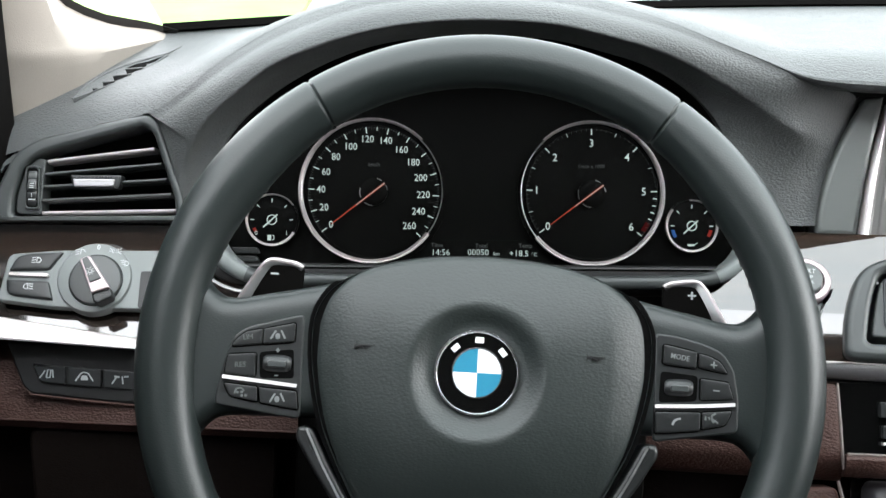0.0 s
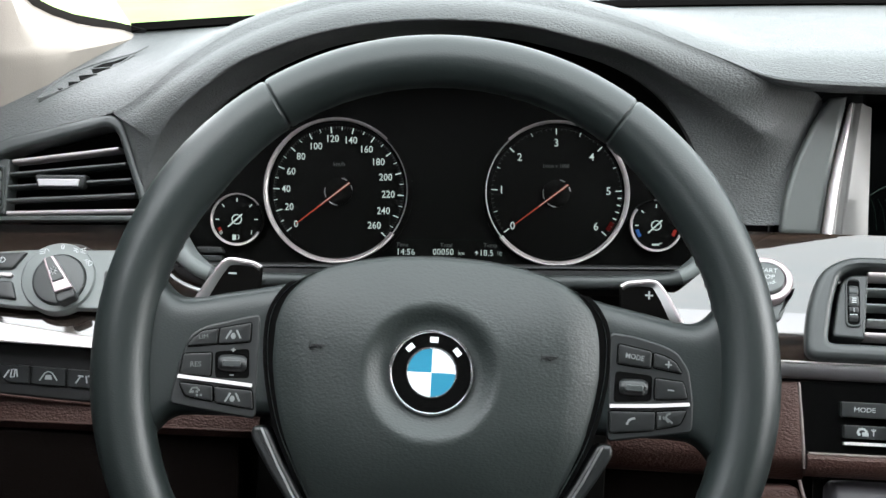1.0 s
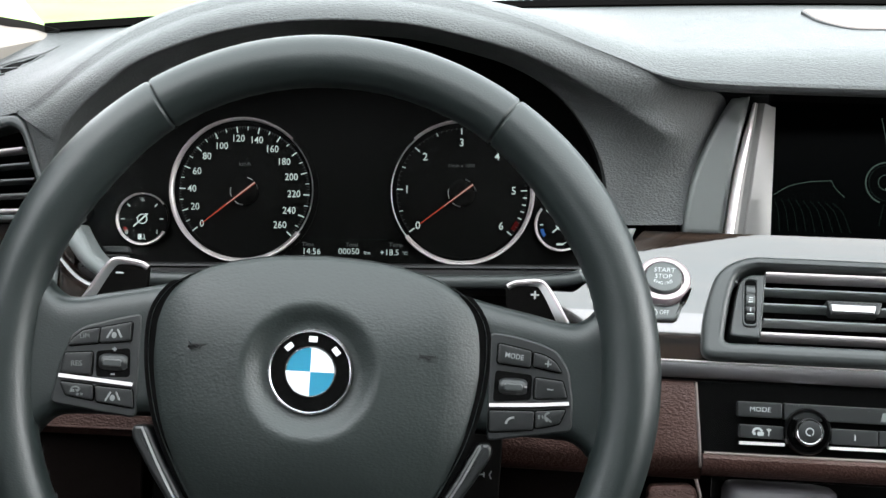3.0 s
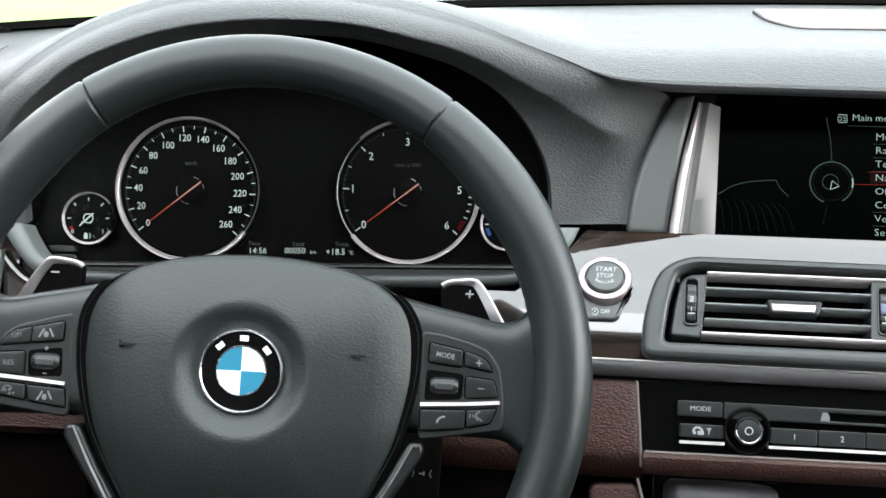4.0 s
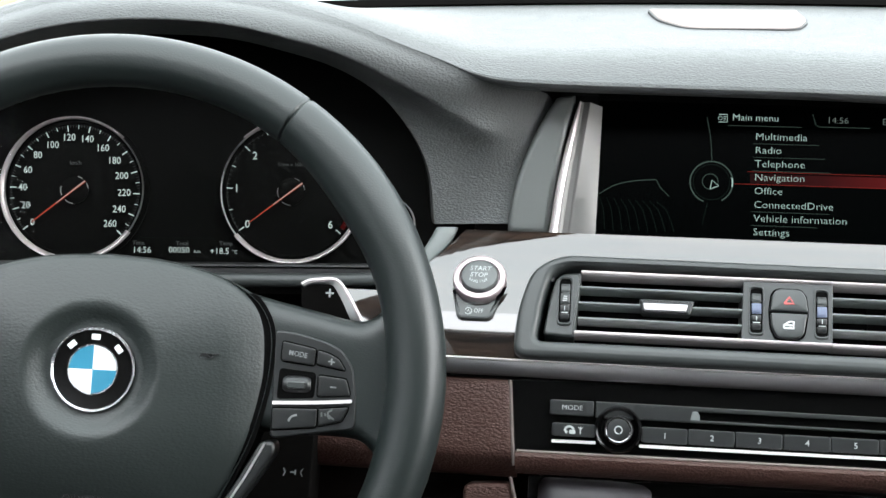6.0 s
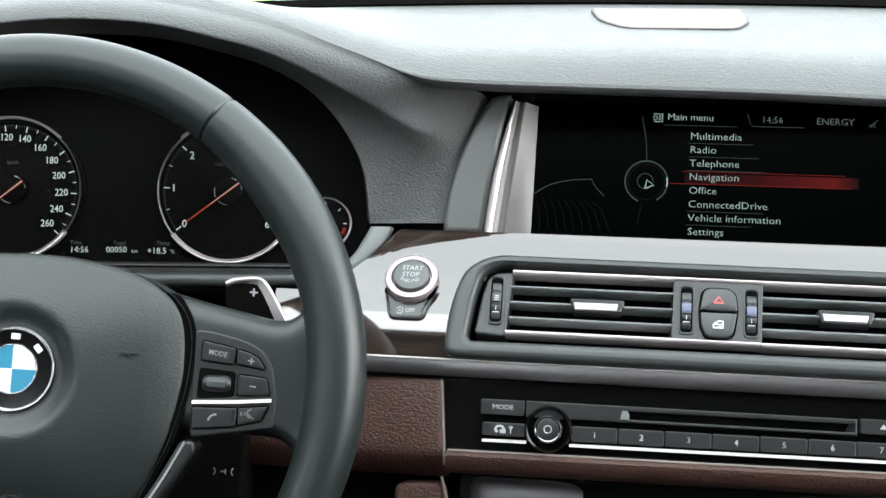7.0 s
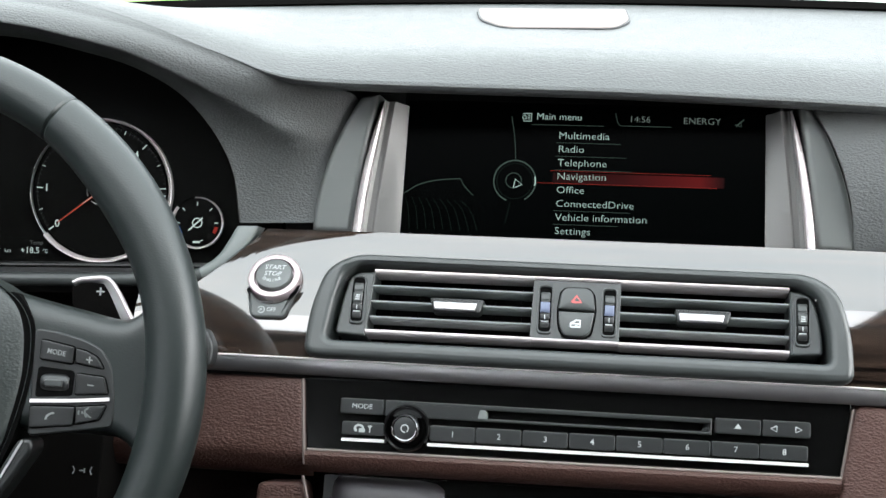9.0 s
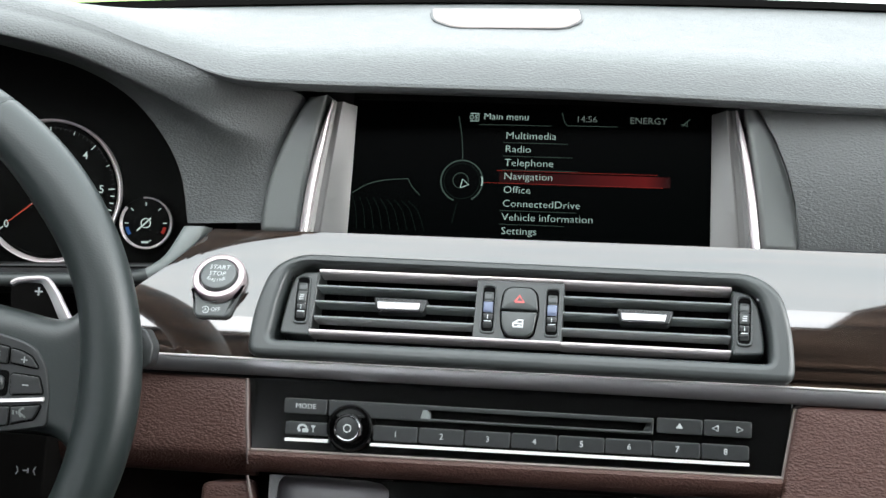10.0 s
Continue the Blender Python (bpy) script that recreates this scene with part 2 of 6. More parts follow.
def hoop(outer, inner, n0, n1, bevel=1.0, bm=None, drop=None):
    """A frame between two outlines of equally many points; drop: how deep its inner wall goes."""
    bm = bm or bmesh.new()
    bottom = n0 if drop is None else drop
    rings = [[(x, y, n0) for x, y in outer]]
    for d, h in ((0, 1.0), (0.15, 0.45), (0.45, 0.12), (1.0, 0.0)):
        rings.append([(x, y, n1 - bevel * h) for x, y in inset2(outer, bevel * d)])
    rings.append([(x, y, n1) for x, y in inset2(outer, bevel + 0.05)])
    rings.append([(x, y, n1) for x, y in inset2(inner, -bevel - 0.05)])
    for d, h in ((1.0, 0.0), (0.45, 0.12), (0.15, 0.45), (0, 1.0)):
        rings.append([(x, y, n1 - bevel * h) for x, y in inset2(inner, -bevel * d)])
    rings.append([(x, y, bottom) for x, y in inner])
    vs = loops(bm, rings, False, False)
    for i in range(len(outer)):
        j = (i + 1) % len(outer)
        bm.faces.new((vs[-1][i], vs[-1][j], vs[0][j], vs[0][i]))
    return bm


def lathe(u, v, profile, k=64, bm=None, squash=1.0):
    bm = bm or bmesh.new()
    loops(bm, [[(u + r * math.cos(2 * math.pi * i / k), v + squash * r * math.sin(2 * math.pi * i / k), n) for i in range(k)] for r, n in profile], True, True)
    return bm


def arc_band(u, v, r0, r1, a0, a1, n0, n1, bm=None, k=60):
    """A raised band along an arc, angles in degrees."""
    bm = bm or bmesh.new()
    rings = []
    for i in range(k + 1):
        a = radians(a0 + (a1 - a0) * i / k)
        c, s, mid = math.cos(a), math.sin(a), (r0 + r1) / 2
        rings.append([(u + r * c, v + r * s, n) for r, n in ((r0, n0), (r0, n1 - 0.4), (r0 + (mid - r0) * 0.5, n1), (r1 - (r1 - mid) * 0.5, n1), (r1, n1 - 0.4), (r1, n0))])
    loops(bm, rings, True, True)
    return bm


def bar(p, q, width, n0, n1, bm=None, taper=1.0):
    """A straight flat bar from p to q."""
    a, b = Vector(p), Vector(q)
    d = (b - a).normalized()
    s = Vector((-d.y, d.x)) * width / 2
    pts = [a - s, b - s * taper, b + s * taper, a + s]
    bm = bm or bmesh.new()
    loops(bm, [[(x, y, n0) for x, y in pts], [(x, y, n1) for x, y in pts]], True, True)
    return bm


def stroke(pts, width, n0, n1, bm=None):
    """A flat line along points."""
    bm = bm or bmesh.new()
    k = len(pts)
    left, right = [], []
    for i in range(k):
        a, b = Vector(pts[max(0, i - 1)]), Vector(pts[min(k - 1, i + 1)])
        d = (b - a).normalized()
        s = Vector((-d.y, d.x)) * width / 2
        left.append(Vector(pts[i]) + s), right.append(Vector(pts[i]) - s)
    rings = [[(r.x, r.y, n0), (r.x, r.y, n1), (l.x, l.y, n1), (l.x, l.y, n0)] for l, r in zip(left, right)]
    loops(bm, rings, True, True)
    return bm


def spline(pts, per=8):
    """A smooth curve through points of any dimension."""
    p = [Vector(x) for x in pts]
    p = [p[0] * 2 - p[1]] + p + [p[-1] * 2 - p[-2]]
    out = []
    for i in range(1, len(p) - 2):
        for j in range(per):
            t = j / per
            a, b, c, d = p[i - 1], p[i], p[i + 1], p[i + 2]
            out.append(0.5 * ((2 * b) + (c - a) * t + (2 * a - 5 * b + 4 * c - d) * t * t + (3 * b - a - 3 * c + d) * t ** 3))
    out.append(p[-2])
    return out


def tube(path, radius, k=12, closed=False, bm=None, flat=1.0):
    """A tube along points in mm; radius: a number or a function of the share of the length."""
    bm = bm or bmesh.new()
    pts = [Vector(p) for p in path]
    rings, m = [], len(pts)
    for i, p in enumerate(pts):
        d = (pts[(i + 1) % m] - pts[i - 1]) if closed else (pts[min(m - 1, i + 1)] - pts[max(0, i - 1)])
        d.normalize()
        side = d.cross(Vector((0, 0, 1)))
        side = side.normalized() if side.length > 1e-4 else Vector((1, 0, 0))
        up = side.cross(d)
        r = radius(i / (m - 1)) if callable(radius) else radius
        rings.append([tuple(p + side * r * math.cos(2 * math.pi * j / k) + up * r * flat * math.sin(2 * math.pi * j / k)) for j in range(k)])
    if closed:
        rings.append(rings[0])
        loops(bm, rings, False, False)
        bmesh.ops.remove_doubles(bm, verts=bm.verts, dist=1e-7)
    else:
        loops(bm, rings, True, True)
    return bm


def words(text, size, u, v, n, mat, parent, name="lettering", align="CENTER", turn=0.0, bold=0.0, depth=0.12, wide=1.0, slant=0.0):
    """Raised lettering in the built-in font; size: the height of a capital in mm, v: its middle."""
    cu = bpy.data.curves.new(name, "FONT")
    cu.body, cu.size, cu.align_x, cu.align_y = text, size / 0.69 * MM, align, "CENTER"
    cu.extrude, cu.offset, cu.resolution_u, cu.shear = depth * MM / 2, bold * MM, 2, slant
    cu.space_character = 1.0
    tmp = new("tmp", cu)
    dg = bpy.context.evaluated_depsgraph_get()
    me = bpy.data.meshes.new_from_object(tmp.evaluated_get(dg))
    bpy.data.objects.remove(tmp)
    bpy.data.curves.remove(cu)
    me.transform(pose(u * MM, v * MM, n * MM, 0, 0, turn) @ Matrix.Diagonal((wide, 1, 1, 1)))
    me.materials.clear()
    me.materials.append(mat)
    ob = new(name, me)
    ob.parent = parent
    return ob


def sheet(rows, mat, name, parent=None, label="", back=None):
    """A smooth skin over rows of world points in metres; back: metres of thickness behind it."""
    bm = bmesh.new()
    loops(bm, [[(x * 1000, y * 1000, z * 1000) for x, y, z in r] for r in rows], False, False, around=False)
    if back:
        bmesh.ops.recalc_face_normals(bm, faces=bm.faces)
        bmesh.ops.solidify(bm, geom=bm.faces[:], thickness=back)
    return part(name, bm, mat, parent, label)


def slab(name, x0, x1, y0, y1, z0, z1, mat, bevel=0.0, parent=None):
    bm = bmesh.new()
    bmesh.ops.create_cube(bm, size=1, matrix=Matrix.LocRotScale(((x0 + x1) / 2, (y0 + y1) / 2, (z0 + z1) / 2), None, (x1 - x0, y1 - y0, z1 - z0)))
    if bevel:
        bmesh.ops.bevel(bm, geom=bm.edges[:], offset=bevel, segments=2, affect="EDGES", profile=0.6)
    return part(name, bm, mat, parent)


# ---- the fitted planes: x right, y up, z towards the driver ----
WHEEL = pose(0.0239, 0.6642, 0.8040, 64, 0, 0) @ pose(0, 0, 0, 0, 0, -2.6) @ pose(-0.0012, -0.0003, 0)
CLUSTER = pose(0.0278, 0.870, 0.8448, 68, 0, 0) @ pose(0, 0, -0.004)
SCREEN = pose(0.447, 0.846, 0.8655, 68, 0, -7.5) @ pose(0, 0, 0, 0, 0, 0.75)
SCREEN_TILT = pose(0, 0, -0.008, -5.4, 0, 0)
STACK = pose(0.4475, 0.765, 0.7965, 63.5, 0, -7) @ pose(0, 0, 0, 0, 0, 0.45)
VENT = STACK @ pose(0, 0.0025, -0.0012, -10.4, 0, 0) @ pose(0, -0.0025, 0)
LEFT = pose(-0.2324, 0.835, 0.8218, 67, 0, 0)


# ---- the cabin that closes the place ----
# front edge of the unseen ceiling, set by how much light it lets in
ROOF_EDGE = 0.16
def structure(ob, label):
    return tagged(ob, label, kind="structure")


structure(slab("ground", -60, 60, -60, 60, -0.1, 0.0, material("pale_paving", (0.42, 0.43, 0.40), 0.9, spread=0.2, spread_scale=0.5)), "pale paved ground outside the car")
structure(slab("lawn", -9, -0.7, 5.6, 40, 0.0, 0.03, material("pale_lawn", (0.20, 0.34, 0.09), 0.9, spread=0.4, spread_scale=3)), "sunlit green lawn beyond the paving")
CLOTH = material("dark_grey_fabric", (0.026, 0.025, 0.024), 0.9, spread=0.1, grain=0.3, grain_size=0.001, grain_kind="speck")
structure(slab("floor", -0.45, 1.35, -1.4, 1.5, 0.22, 0.25, BROWN_PLASTIC), "dark carpeted cabin floor")
structure(slab("wall_rear", -0.47, 1.36, -1.45, -1.4, 0.25, 1.42, CLOTH), "plain dark rear wall of the cabin")
structure(slab("wall_left", -0.47, -0.42, -1.4, 0.93, 0.25, 0.90, BLACK), "door wall on the driver's side below the window")
# added out of view: these left pieces block light and darken the veneer's reflection
structure(slab("light_blocker_left", -0.47, -0.42, -0.55, 0.10, 0.902, 1.42, CLOTH), "unseen dark wall added to block light from the left")
structure(slab("light_blocker_left_rear", -0.47, -0.42, -1.4, -0.552, 0.902, 0.96, CLOTH), "unseen dark strip added below an opening for light from the left rear")
# added out of view: gives the veneer's right end something dark to reflect
structure(slab("light_blocker_right_rear", 1.31, 1.36, -1.4, -0.12, 0.902, 1.42, CLOTH), "unseen dark wall added to block light from the right rear")
# unseen and set this high only to keep low left light out
structure(slab("light_blocker_left_front", -0.47, -0.42, 0.102, 0.93, 0.902, 1.11, BLACK), "unseen black wall added to block low light from the left")
structure(slab("wall_right", 1.31, 1.36, -1.4, 1.1, 0.25, 0.90, BLACK), "door wall on the passenger's side below the window")
structure(slab("wall_front", -0.45, 1.35, 1.09, 1.12, 0.25, 0.89, BLACK), "bulkhead between cabin and engine bay")
# unseen ceiling; its step on the right shapes the reflection in the veneer
structure(part("ceiling", plate([(-470, -1450), (1360, -1450), (1360, 430), (800, 430), (735, 330), (700, ROOF_EDGE * 1000), (-470, ROOF_EDGE * 1000)], 1420, 1450, 2), CLOTH), "unseen dark ceiling with an opening shaped to steer light and reflections")

# windscreen: a sloped pane with a black printed border along its lower edge
wind = thing("windscreen", Matrix.Identity(4), "clear curved windscreen with black printed lower border", "windscreen")


def screen_base(x):
    """The lower edge of the windscreen, which bows towards the driver at its ends."""
    w = (x - 0.447) / 0.85
    return Vector((x, 1.075 - 0.14 * w * w, 0.953 - 0.020 * w * w))


def pane_rows(d0, d1, x0=-0.215, x1=1.12, k=28):
    rows = []
    for d in (d0, d1):
        rows.append([tuple(screen_base(x0 + (x1 - x0) * i / k) + Vector((0, -0.84, 0.5)).normalized() * d) for i in range(k + 1)])
    return rows


sheet(pane_rows(-0.02, 0.80), WINDOW, "pane", wind)
sheet(pane_rows(-0.03, 0.0025), TUNNEL, "printed_border", wind, "black printed glass border", back=0.006)
cowl = thing("bonnet", Matrix.Identity(4), "silver painted car bonnet beyond the windscreen", "bonnet")
PAINT = material("silver_car_paint", (0.5, 0.51, 0.51), 0.35, 0.5, coat=1.0)
sheet([[(-0.5 + 1.9 * i / 20, 1.13 + 0.9 * j, 0.925 - 0.12 * (i / 10 - 1) ** 2 - 0.16 * j * j) for i in range(21)] for j in (0, 0.3, 0.6, 1.0)], PAINT, "panel", cowl, back=0.004)

# pillar at the driver's corner
pillar = thing("windscreen_pillar", Matrix.Identity(4), "beige fabric windscreen pillar beside the dashboard", "pillar")


def pillar_edge(z):
    """The pillar cover's edge along the glass: a rounded corner that runs up beside the windscreen."""
    pts = [(0.80, -0.205, 0.985), (0.932, -0.207, 0.985), (0.937, -0.222, 0.985), (0.9405, -0.252, 0.983), (0.949, -0.273, 0.978), (0.957, -0.285, 0.972), (1.0, -0.312, 0.945), (1.43, -0.43, 0.33)]
    for (a, *p), (b, *q) in zip(pts, pts[1:]):
        if a <= z <= b:
            return Vector((*p, a)).lerp(Vector((*q, b)), (z - a) / (b - a))


levels = [0.80, 0.87, 0.91, 0.925, 0.932, 0.9345, 0.937, 0.939, 0.9405, 0.944, 0.949, 0.953, 0.957, 0.975, 1.0, 1.1, 1.25, 1.43]
rows = []
for z in levels:
    r = pillar_edge(z)
    lean = max(0.0, z - 1.0)
    f = Vector((-0.3065 - 0.28 * lean, 0.886 - 1.4 * lean, z))
    r = r if r.x > f.x else f + Vector((0.01, 0.03, 0))
    turn = Vector((-0.2585 - 0.006 * max(0, z - 0.93) / 0.03 - 0.28 * lean, f.y + 0.012, z))
    row = []
    for i in range(21):
        t = i / 20
        a, b = (f.lerp(turn, min(1, t * 2 + 0.0)), turn.lerp(r, max(0, t * 2 - 1)))
        w = max(0.0, min(1.0, (t - 0.25) / 0.5))
        p = f * (1 - t) ** 2 + turn * 2 * t * (1 - t) + r * t * t
        p = p.lerp(a if t < 0.5 else b, 0.4)
        p.y -= 0.003 * math.exp(-((z - 0.937) / 0.01) ** 2) * math.exp(-((t - 0.2) / 0.25) ** 2)
        row.append(tuple(p))
    row.append((r.x + 0.002, r.y + 0.02, r.z))
    rows.append(row)
sheet(rows, BEIGE, "trim_cover", pillar)
border = [pillar_edge(0.932 + 0.006 * i) for i in range(12)]
sheet([[tuple(p + Vector((0.000, 0.004, -0.001))), tuple(p + Vector((0.0045, 0.002, 0.0055)))] for p in border], BLACK, "glass_seal", pillar, "black rubber seal along the glass")
gasket = thing("door_frame", Matrix.Identity(4), "black door window frame beside the pillar", "door frame")
bm = bmesh.new()
loops(bm, [[((-0.40 + (x + 0.40) * (1 if z < 1.05 else 0.35) - 0.28 * max(0, z - 1.0)) * 1000, (y - 1.4 * max(0, z - 1.0)) * 1000, z * 1000) for x, y in rounded([(-0.40, 0.840), (-0.307, 0.840), (-0.2995, 0.884), (-0.40, 0.93)], 0.006)] for z in (0.80, 1.0, 1.1, 1.42)], True, True)
part("rubber_seal", bm, TUNNEL, gasket)

# ---- dashboard shell ----
dash = thing("dashboard", Matrix.Identity(4), "black grained leather dashboard with arched instrument hood", "dashboard")
CREST = [(-0.42, 0.872, 0.835), (-0.306, 0.864, 0.871), (-0.245, 0.864, 0.892), (-0.195, 0.862, 0.906), (-0.15, 0.857, 0.937), (-0.105, 0.851, 0.963), (-0.045, 0.845, 0.984), (0.03, 0.843, 0.990),
         (0.09, 0.843, 0.984), (0.15, 0.842, 0.970), (0.206, 0.841, 0.950), (0.240, 0.838, 0.9385), (0.275, 0.833, 0.936), (0.356, 0.829, 0.9345), (0.468, 0.823, 0.933), (0.58, 0.818, 0.929), (0.68, 0.814, 0.925), (0.95, 0.82, 0.915), (1.30, 0.84, 0.90)]
crest = spline(CREST, 7)


def crest_roll(x):
    """Share of the top's depth over which the leather rolls down into the hood's face."""
    return 0.055 * max(0.0, min(1.0, (x + 0.20) / 0.10)) * max(0.0, min(1.0, (0.180 - x) / 0.10))


def top_point(c, t):
    """A point of the dashboard's top, from its front edge (0) back to the windscreen (1)."""
    w = screen_base(c.x)
    w.z -= 0.006
    hump = 0.010 + 0.006 * max(0.0, min(1.0, (c.x - 0.2) / 0.2))
    p = c.lerp(w, t)
    p.z += hump * (1 - (1 - min(1, t * 5)) ** 2) * (1 - t)
    if t > 1:
        p.z -= 0.03
    return (p.x, p.y, p.z)


def top_profile(c):
    """From the front edge of the dashboard's top back to the windscreen."""
    row = []
    first = crest_roll(c.x)
    for t in (0, 0.03, 0.07, 0.12, 0.2, 0.3, 0.42, 0.56, 0.7, 0.85, 1.0, 1.12):
        row.append(top_point(c, first + (1 - first) * t if t < 0.2 else t))
    return row


sheet([top_profile(c) for c in crest], LEATHER, "top_pad", dash)


def bearing_of(p):
    return math.degrees(math.atan2(p[2] - 0.80, p[0] - 0.02))


def by_bearing(pts):
    """A smooth edge through points, looked up by its bearing from the middle of the hood's foot."""
    line = spline(pts, 10)
    marks = [bearing_of(p) for p in line]

    def find(b):
        b = min(max(b, min(marks)), max(marks))
        for i in range(len(line) - 1):
            lo, hi = sorted((marks[i], marks[i + 1]))
            if lo <= b <= hi:
                return line[i].lerp(line[i + 1], 0.0 if hi - lo < 1e-9 else (b - marks[i]) / (marks[i + 1] - marks[i]))
        return line[-1].copy()
    return find


# the brow where the leather turns inwards, and the edge of the dark opening behind it
brow = by_bearing([(-0.178, 0.845, 0.826), (-0.176, 0.845, 0.866), (-0.166, 0.840, 0.893), (-0.151, 0.835, 0.912), (-0.129, 0.829, 0.931), (-0.105, 0.824, 0.948), (-0.062, 0.819, 0.965), (-0.02, 0.817, 0.974), (0.023, 0.816, 0.977), (0.07, 0.817, 0.9745),
                   (0.11, 0.820, 0.9655), (0.15, 0.827, 0.952), (0.197, 0.837, 0.926), (0.238, 0.848, 0.900), (0.260, 0.855, 0.884), (0.268, 0.859, 0.866), (0.262, 0.854, 0.828)])
mouth = by_bearing([(-0.160, 0.852, 0.826), (-0.158, 0.854, 0.862), (-0.147, 0.856, 0.888), (-0.124, 0.856, 0.912), (-0.092, 0.852, 0.934), (-0.055, 0.848, 0.951), (-0.02, 0.846, 0.959), (0.023, 0.845, 0.962), (0.07, 0.846, 0.9595), (0.11, 0.849, 0.950),
                    (0.143, 0.854, 0.938), (0.172, 0.858, 0.919), (0.193, 0.858, 0.893), (0.2055, 0.856, 0.864), (0.209, 0.853, 0.828)])


# outer edge of the hood's face: up beside the vent, along the crest and down the seam beside the display
ridge = [c + Vector((0, 0.0004, 0)) for c in crest if -0.204 < c.x < 0.235]
outer = spline([(-0.180, 0.844, 0.822), (-0.188, 0.855, 0.866), (-0.199, 0.866, 0.896), tuple(ridge[0])], 6)[:-1] + ridge
outer += spline([tuple(ridge[-1]), (0.247, 0.844, 0.9345), (0.270, 0.864, 0.925), (0.291, 0.884, 0.911), (0.287, 0.880, 0.893), (0.273, 0.867, 0.862), (0.2625, 0.852, 0.829)], 8)[1:]


def along(pts, s):
    f = s * (len(pts) - 1)
    i = min(int(f), len(pts) - 2)
    return pts[i].lerp(pts[i + 1], f - i)


def eased(x, a, b):
    t = max(0.0, min(1.0, (x - a) / (b - a)))
    return t * t * (3 - 2 * t)


steps = 170
rows, lining = [], []
for i in range(steps + 1):
    o = along(outer, i / steps)
    b = bearing_of(o)
    k, q = brow(b), mouth(b)
    # the crease of the brow fades out into one flat face beside the display
    sharp = eased(b, 9, 25)
    k = o.lerp(q, 0.5).lerp(k, sharp)
    turn = 0.06 + 0.42 * (1 - sharp)
    row = []
    # the leather rolls over the crest in a small radius
    roll = crest_roll(o.x) if b > 30 else 0.0
    start = Vector(top_point(o, roll)) if roll else o
    for t in (0, 0.25, 0.5, 0.75):
        row.append(tuple(start * (1 - t) ** 2 + o * 2 * t * (1 - t) + o.lerp(k, 0.14) * t * t))
    for j in range(10):
        t = 0.14 + (1 - turn - 0.14) * j / 9
        bulge = 0.0035 * math.sin(math.pi * (t - 0.14) / 0.86) * max(0.0, min(1.0, (b - 20) / 30))
        p = o.lerp(k, t)
        p.y -= bulge
        p.z += 0.6 * bulge
        row.append(tuple(p))
    # a soft turn over the brow, then the inner face down to the opening
    before, after = Vector(row[-1]), k.lerp(q, turn)
    for t in (0.2, 0.4, 0.6, 0.8):
        row.append(tuple(before * (1 - t) ** 2 + k * 2 * t * (1 - t) + after * t * t))
    hollow = 0.003 * sharp
    for j in range(9):
        t = turn + (1 - turn) * j / 8
        p = k.lerp(q, t)
        p.y += hollow * math.sin(math.pi * (t - turn) / (1 - turn))
        row.append(tuple(p))

    def inner(dy, shrink):
        return (0.02 + (q.x - 0.02) * shrink, q.y + dy, 0.83 + (q.z - 0.83) * shrink)
    rows.append(row + [inner(0.0012, 0.997), inner(0.0032, 0.994), inner(0.0065, 0.990)])
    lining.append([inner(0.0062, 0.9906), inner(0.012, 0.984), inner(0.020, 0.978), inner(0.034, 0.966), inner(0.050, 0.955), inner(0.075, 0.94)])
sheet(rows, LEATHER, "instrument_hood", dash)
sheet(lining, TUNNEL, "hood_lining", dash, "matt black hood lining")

# underside of the top pad over the display
under = [c for c in crest if c.x > 0.19]
sheet([[(c.x, c.y + dy * eased(c.x, 0.19, 0.285), c.z + dz * eased(c.x, 0.19, 0.285)) for dy, dz in ((0, 0), (-0.0014, -0.002), (0.0, -0.005), (0.004, -0.008), (0.02, -0.012), (0.06, -0.016), (0.10, -0.02))] for c in under], LEATHER, "pad_edge", dash)


def seam(v):
    """Half width of the display surround at height v, in mm."""
    w = max(0.0, v + 42)
    return 184.5 - 0.0336 * w - 0.00317 * w * w


# wall behind the display and the passenger's side of the pad
sheet([[(x, 0.905 - 0.13 * (x - 0.447), 0.93), (x, 0.872 - 0.13 * (x - 0.447), 0.82)] for x in (0.20, 0.45, 0.64)], BLACK, "recess", dash)
M = SCREEN
face = []
for i in range(15):
    u = 150 + i * 40
    row = []
    for v in (56, 50, 42, 28, 10, -10, -30, -38, -41, -43, -46):
        edge_u = seam(v) - 3
        uu = edge_u + (u - 150) * 1.0
        n = 4 + 10 * math.sin(math.pi * min(1, max(0, (v + 46) / 102))) - (4 if v <= -43 else 0) + 0.00005 * (u - 150) ** 2
        row.append(tuple(M @ Vector((uu * MM, v * MM, n * MM))))
    face.append(row)
sheet(face, LEATHER, "passenger_pad", dash, back=0.003)
# left side face around the vent


def vent_edge(u):
    """Upper edge of the side vent's frame."""
    pts = [(-200, 6), (-86, 6), (-80, 34), (-70, 50), (-50, 63), (31, 84.5), (40, 80), (58, 26), (70, 6)]
    for (a, b), (c, d) in zip(pts, pts[1:]):
        if a <= u <= c:
            return b + (d - b) * (u - a) / (c - a)
    return 6


face = []
for i in range(60):
    u = -188 + i * 4.1
    top = crest[0]
    x = LEFT.translation.x + u * MM
    top = min(crest, key=lambda c: abs(c.x - x))
    local = LEFT.inverted() @ top
    lo, hi = vent_edge(u) - 1.5, max(vent_edge(u), local.y * 1000 - 0.5)
    face.append([tuple(LEFT @ Vector((u * MM, (lo + (hi - lo) * t) * MM, (-2 - (2 + local.z * -1000) * t ** 2) * MM))) for t in (0, 0.25, 0.5, 0.75, 1)])
sheet(face, LEATHER, "driver_side_pad", dash, back=0.002)
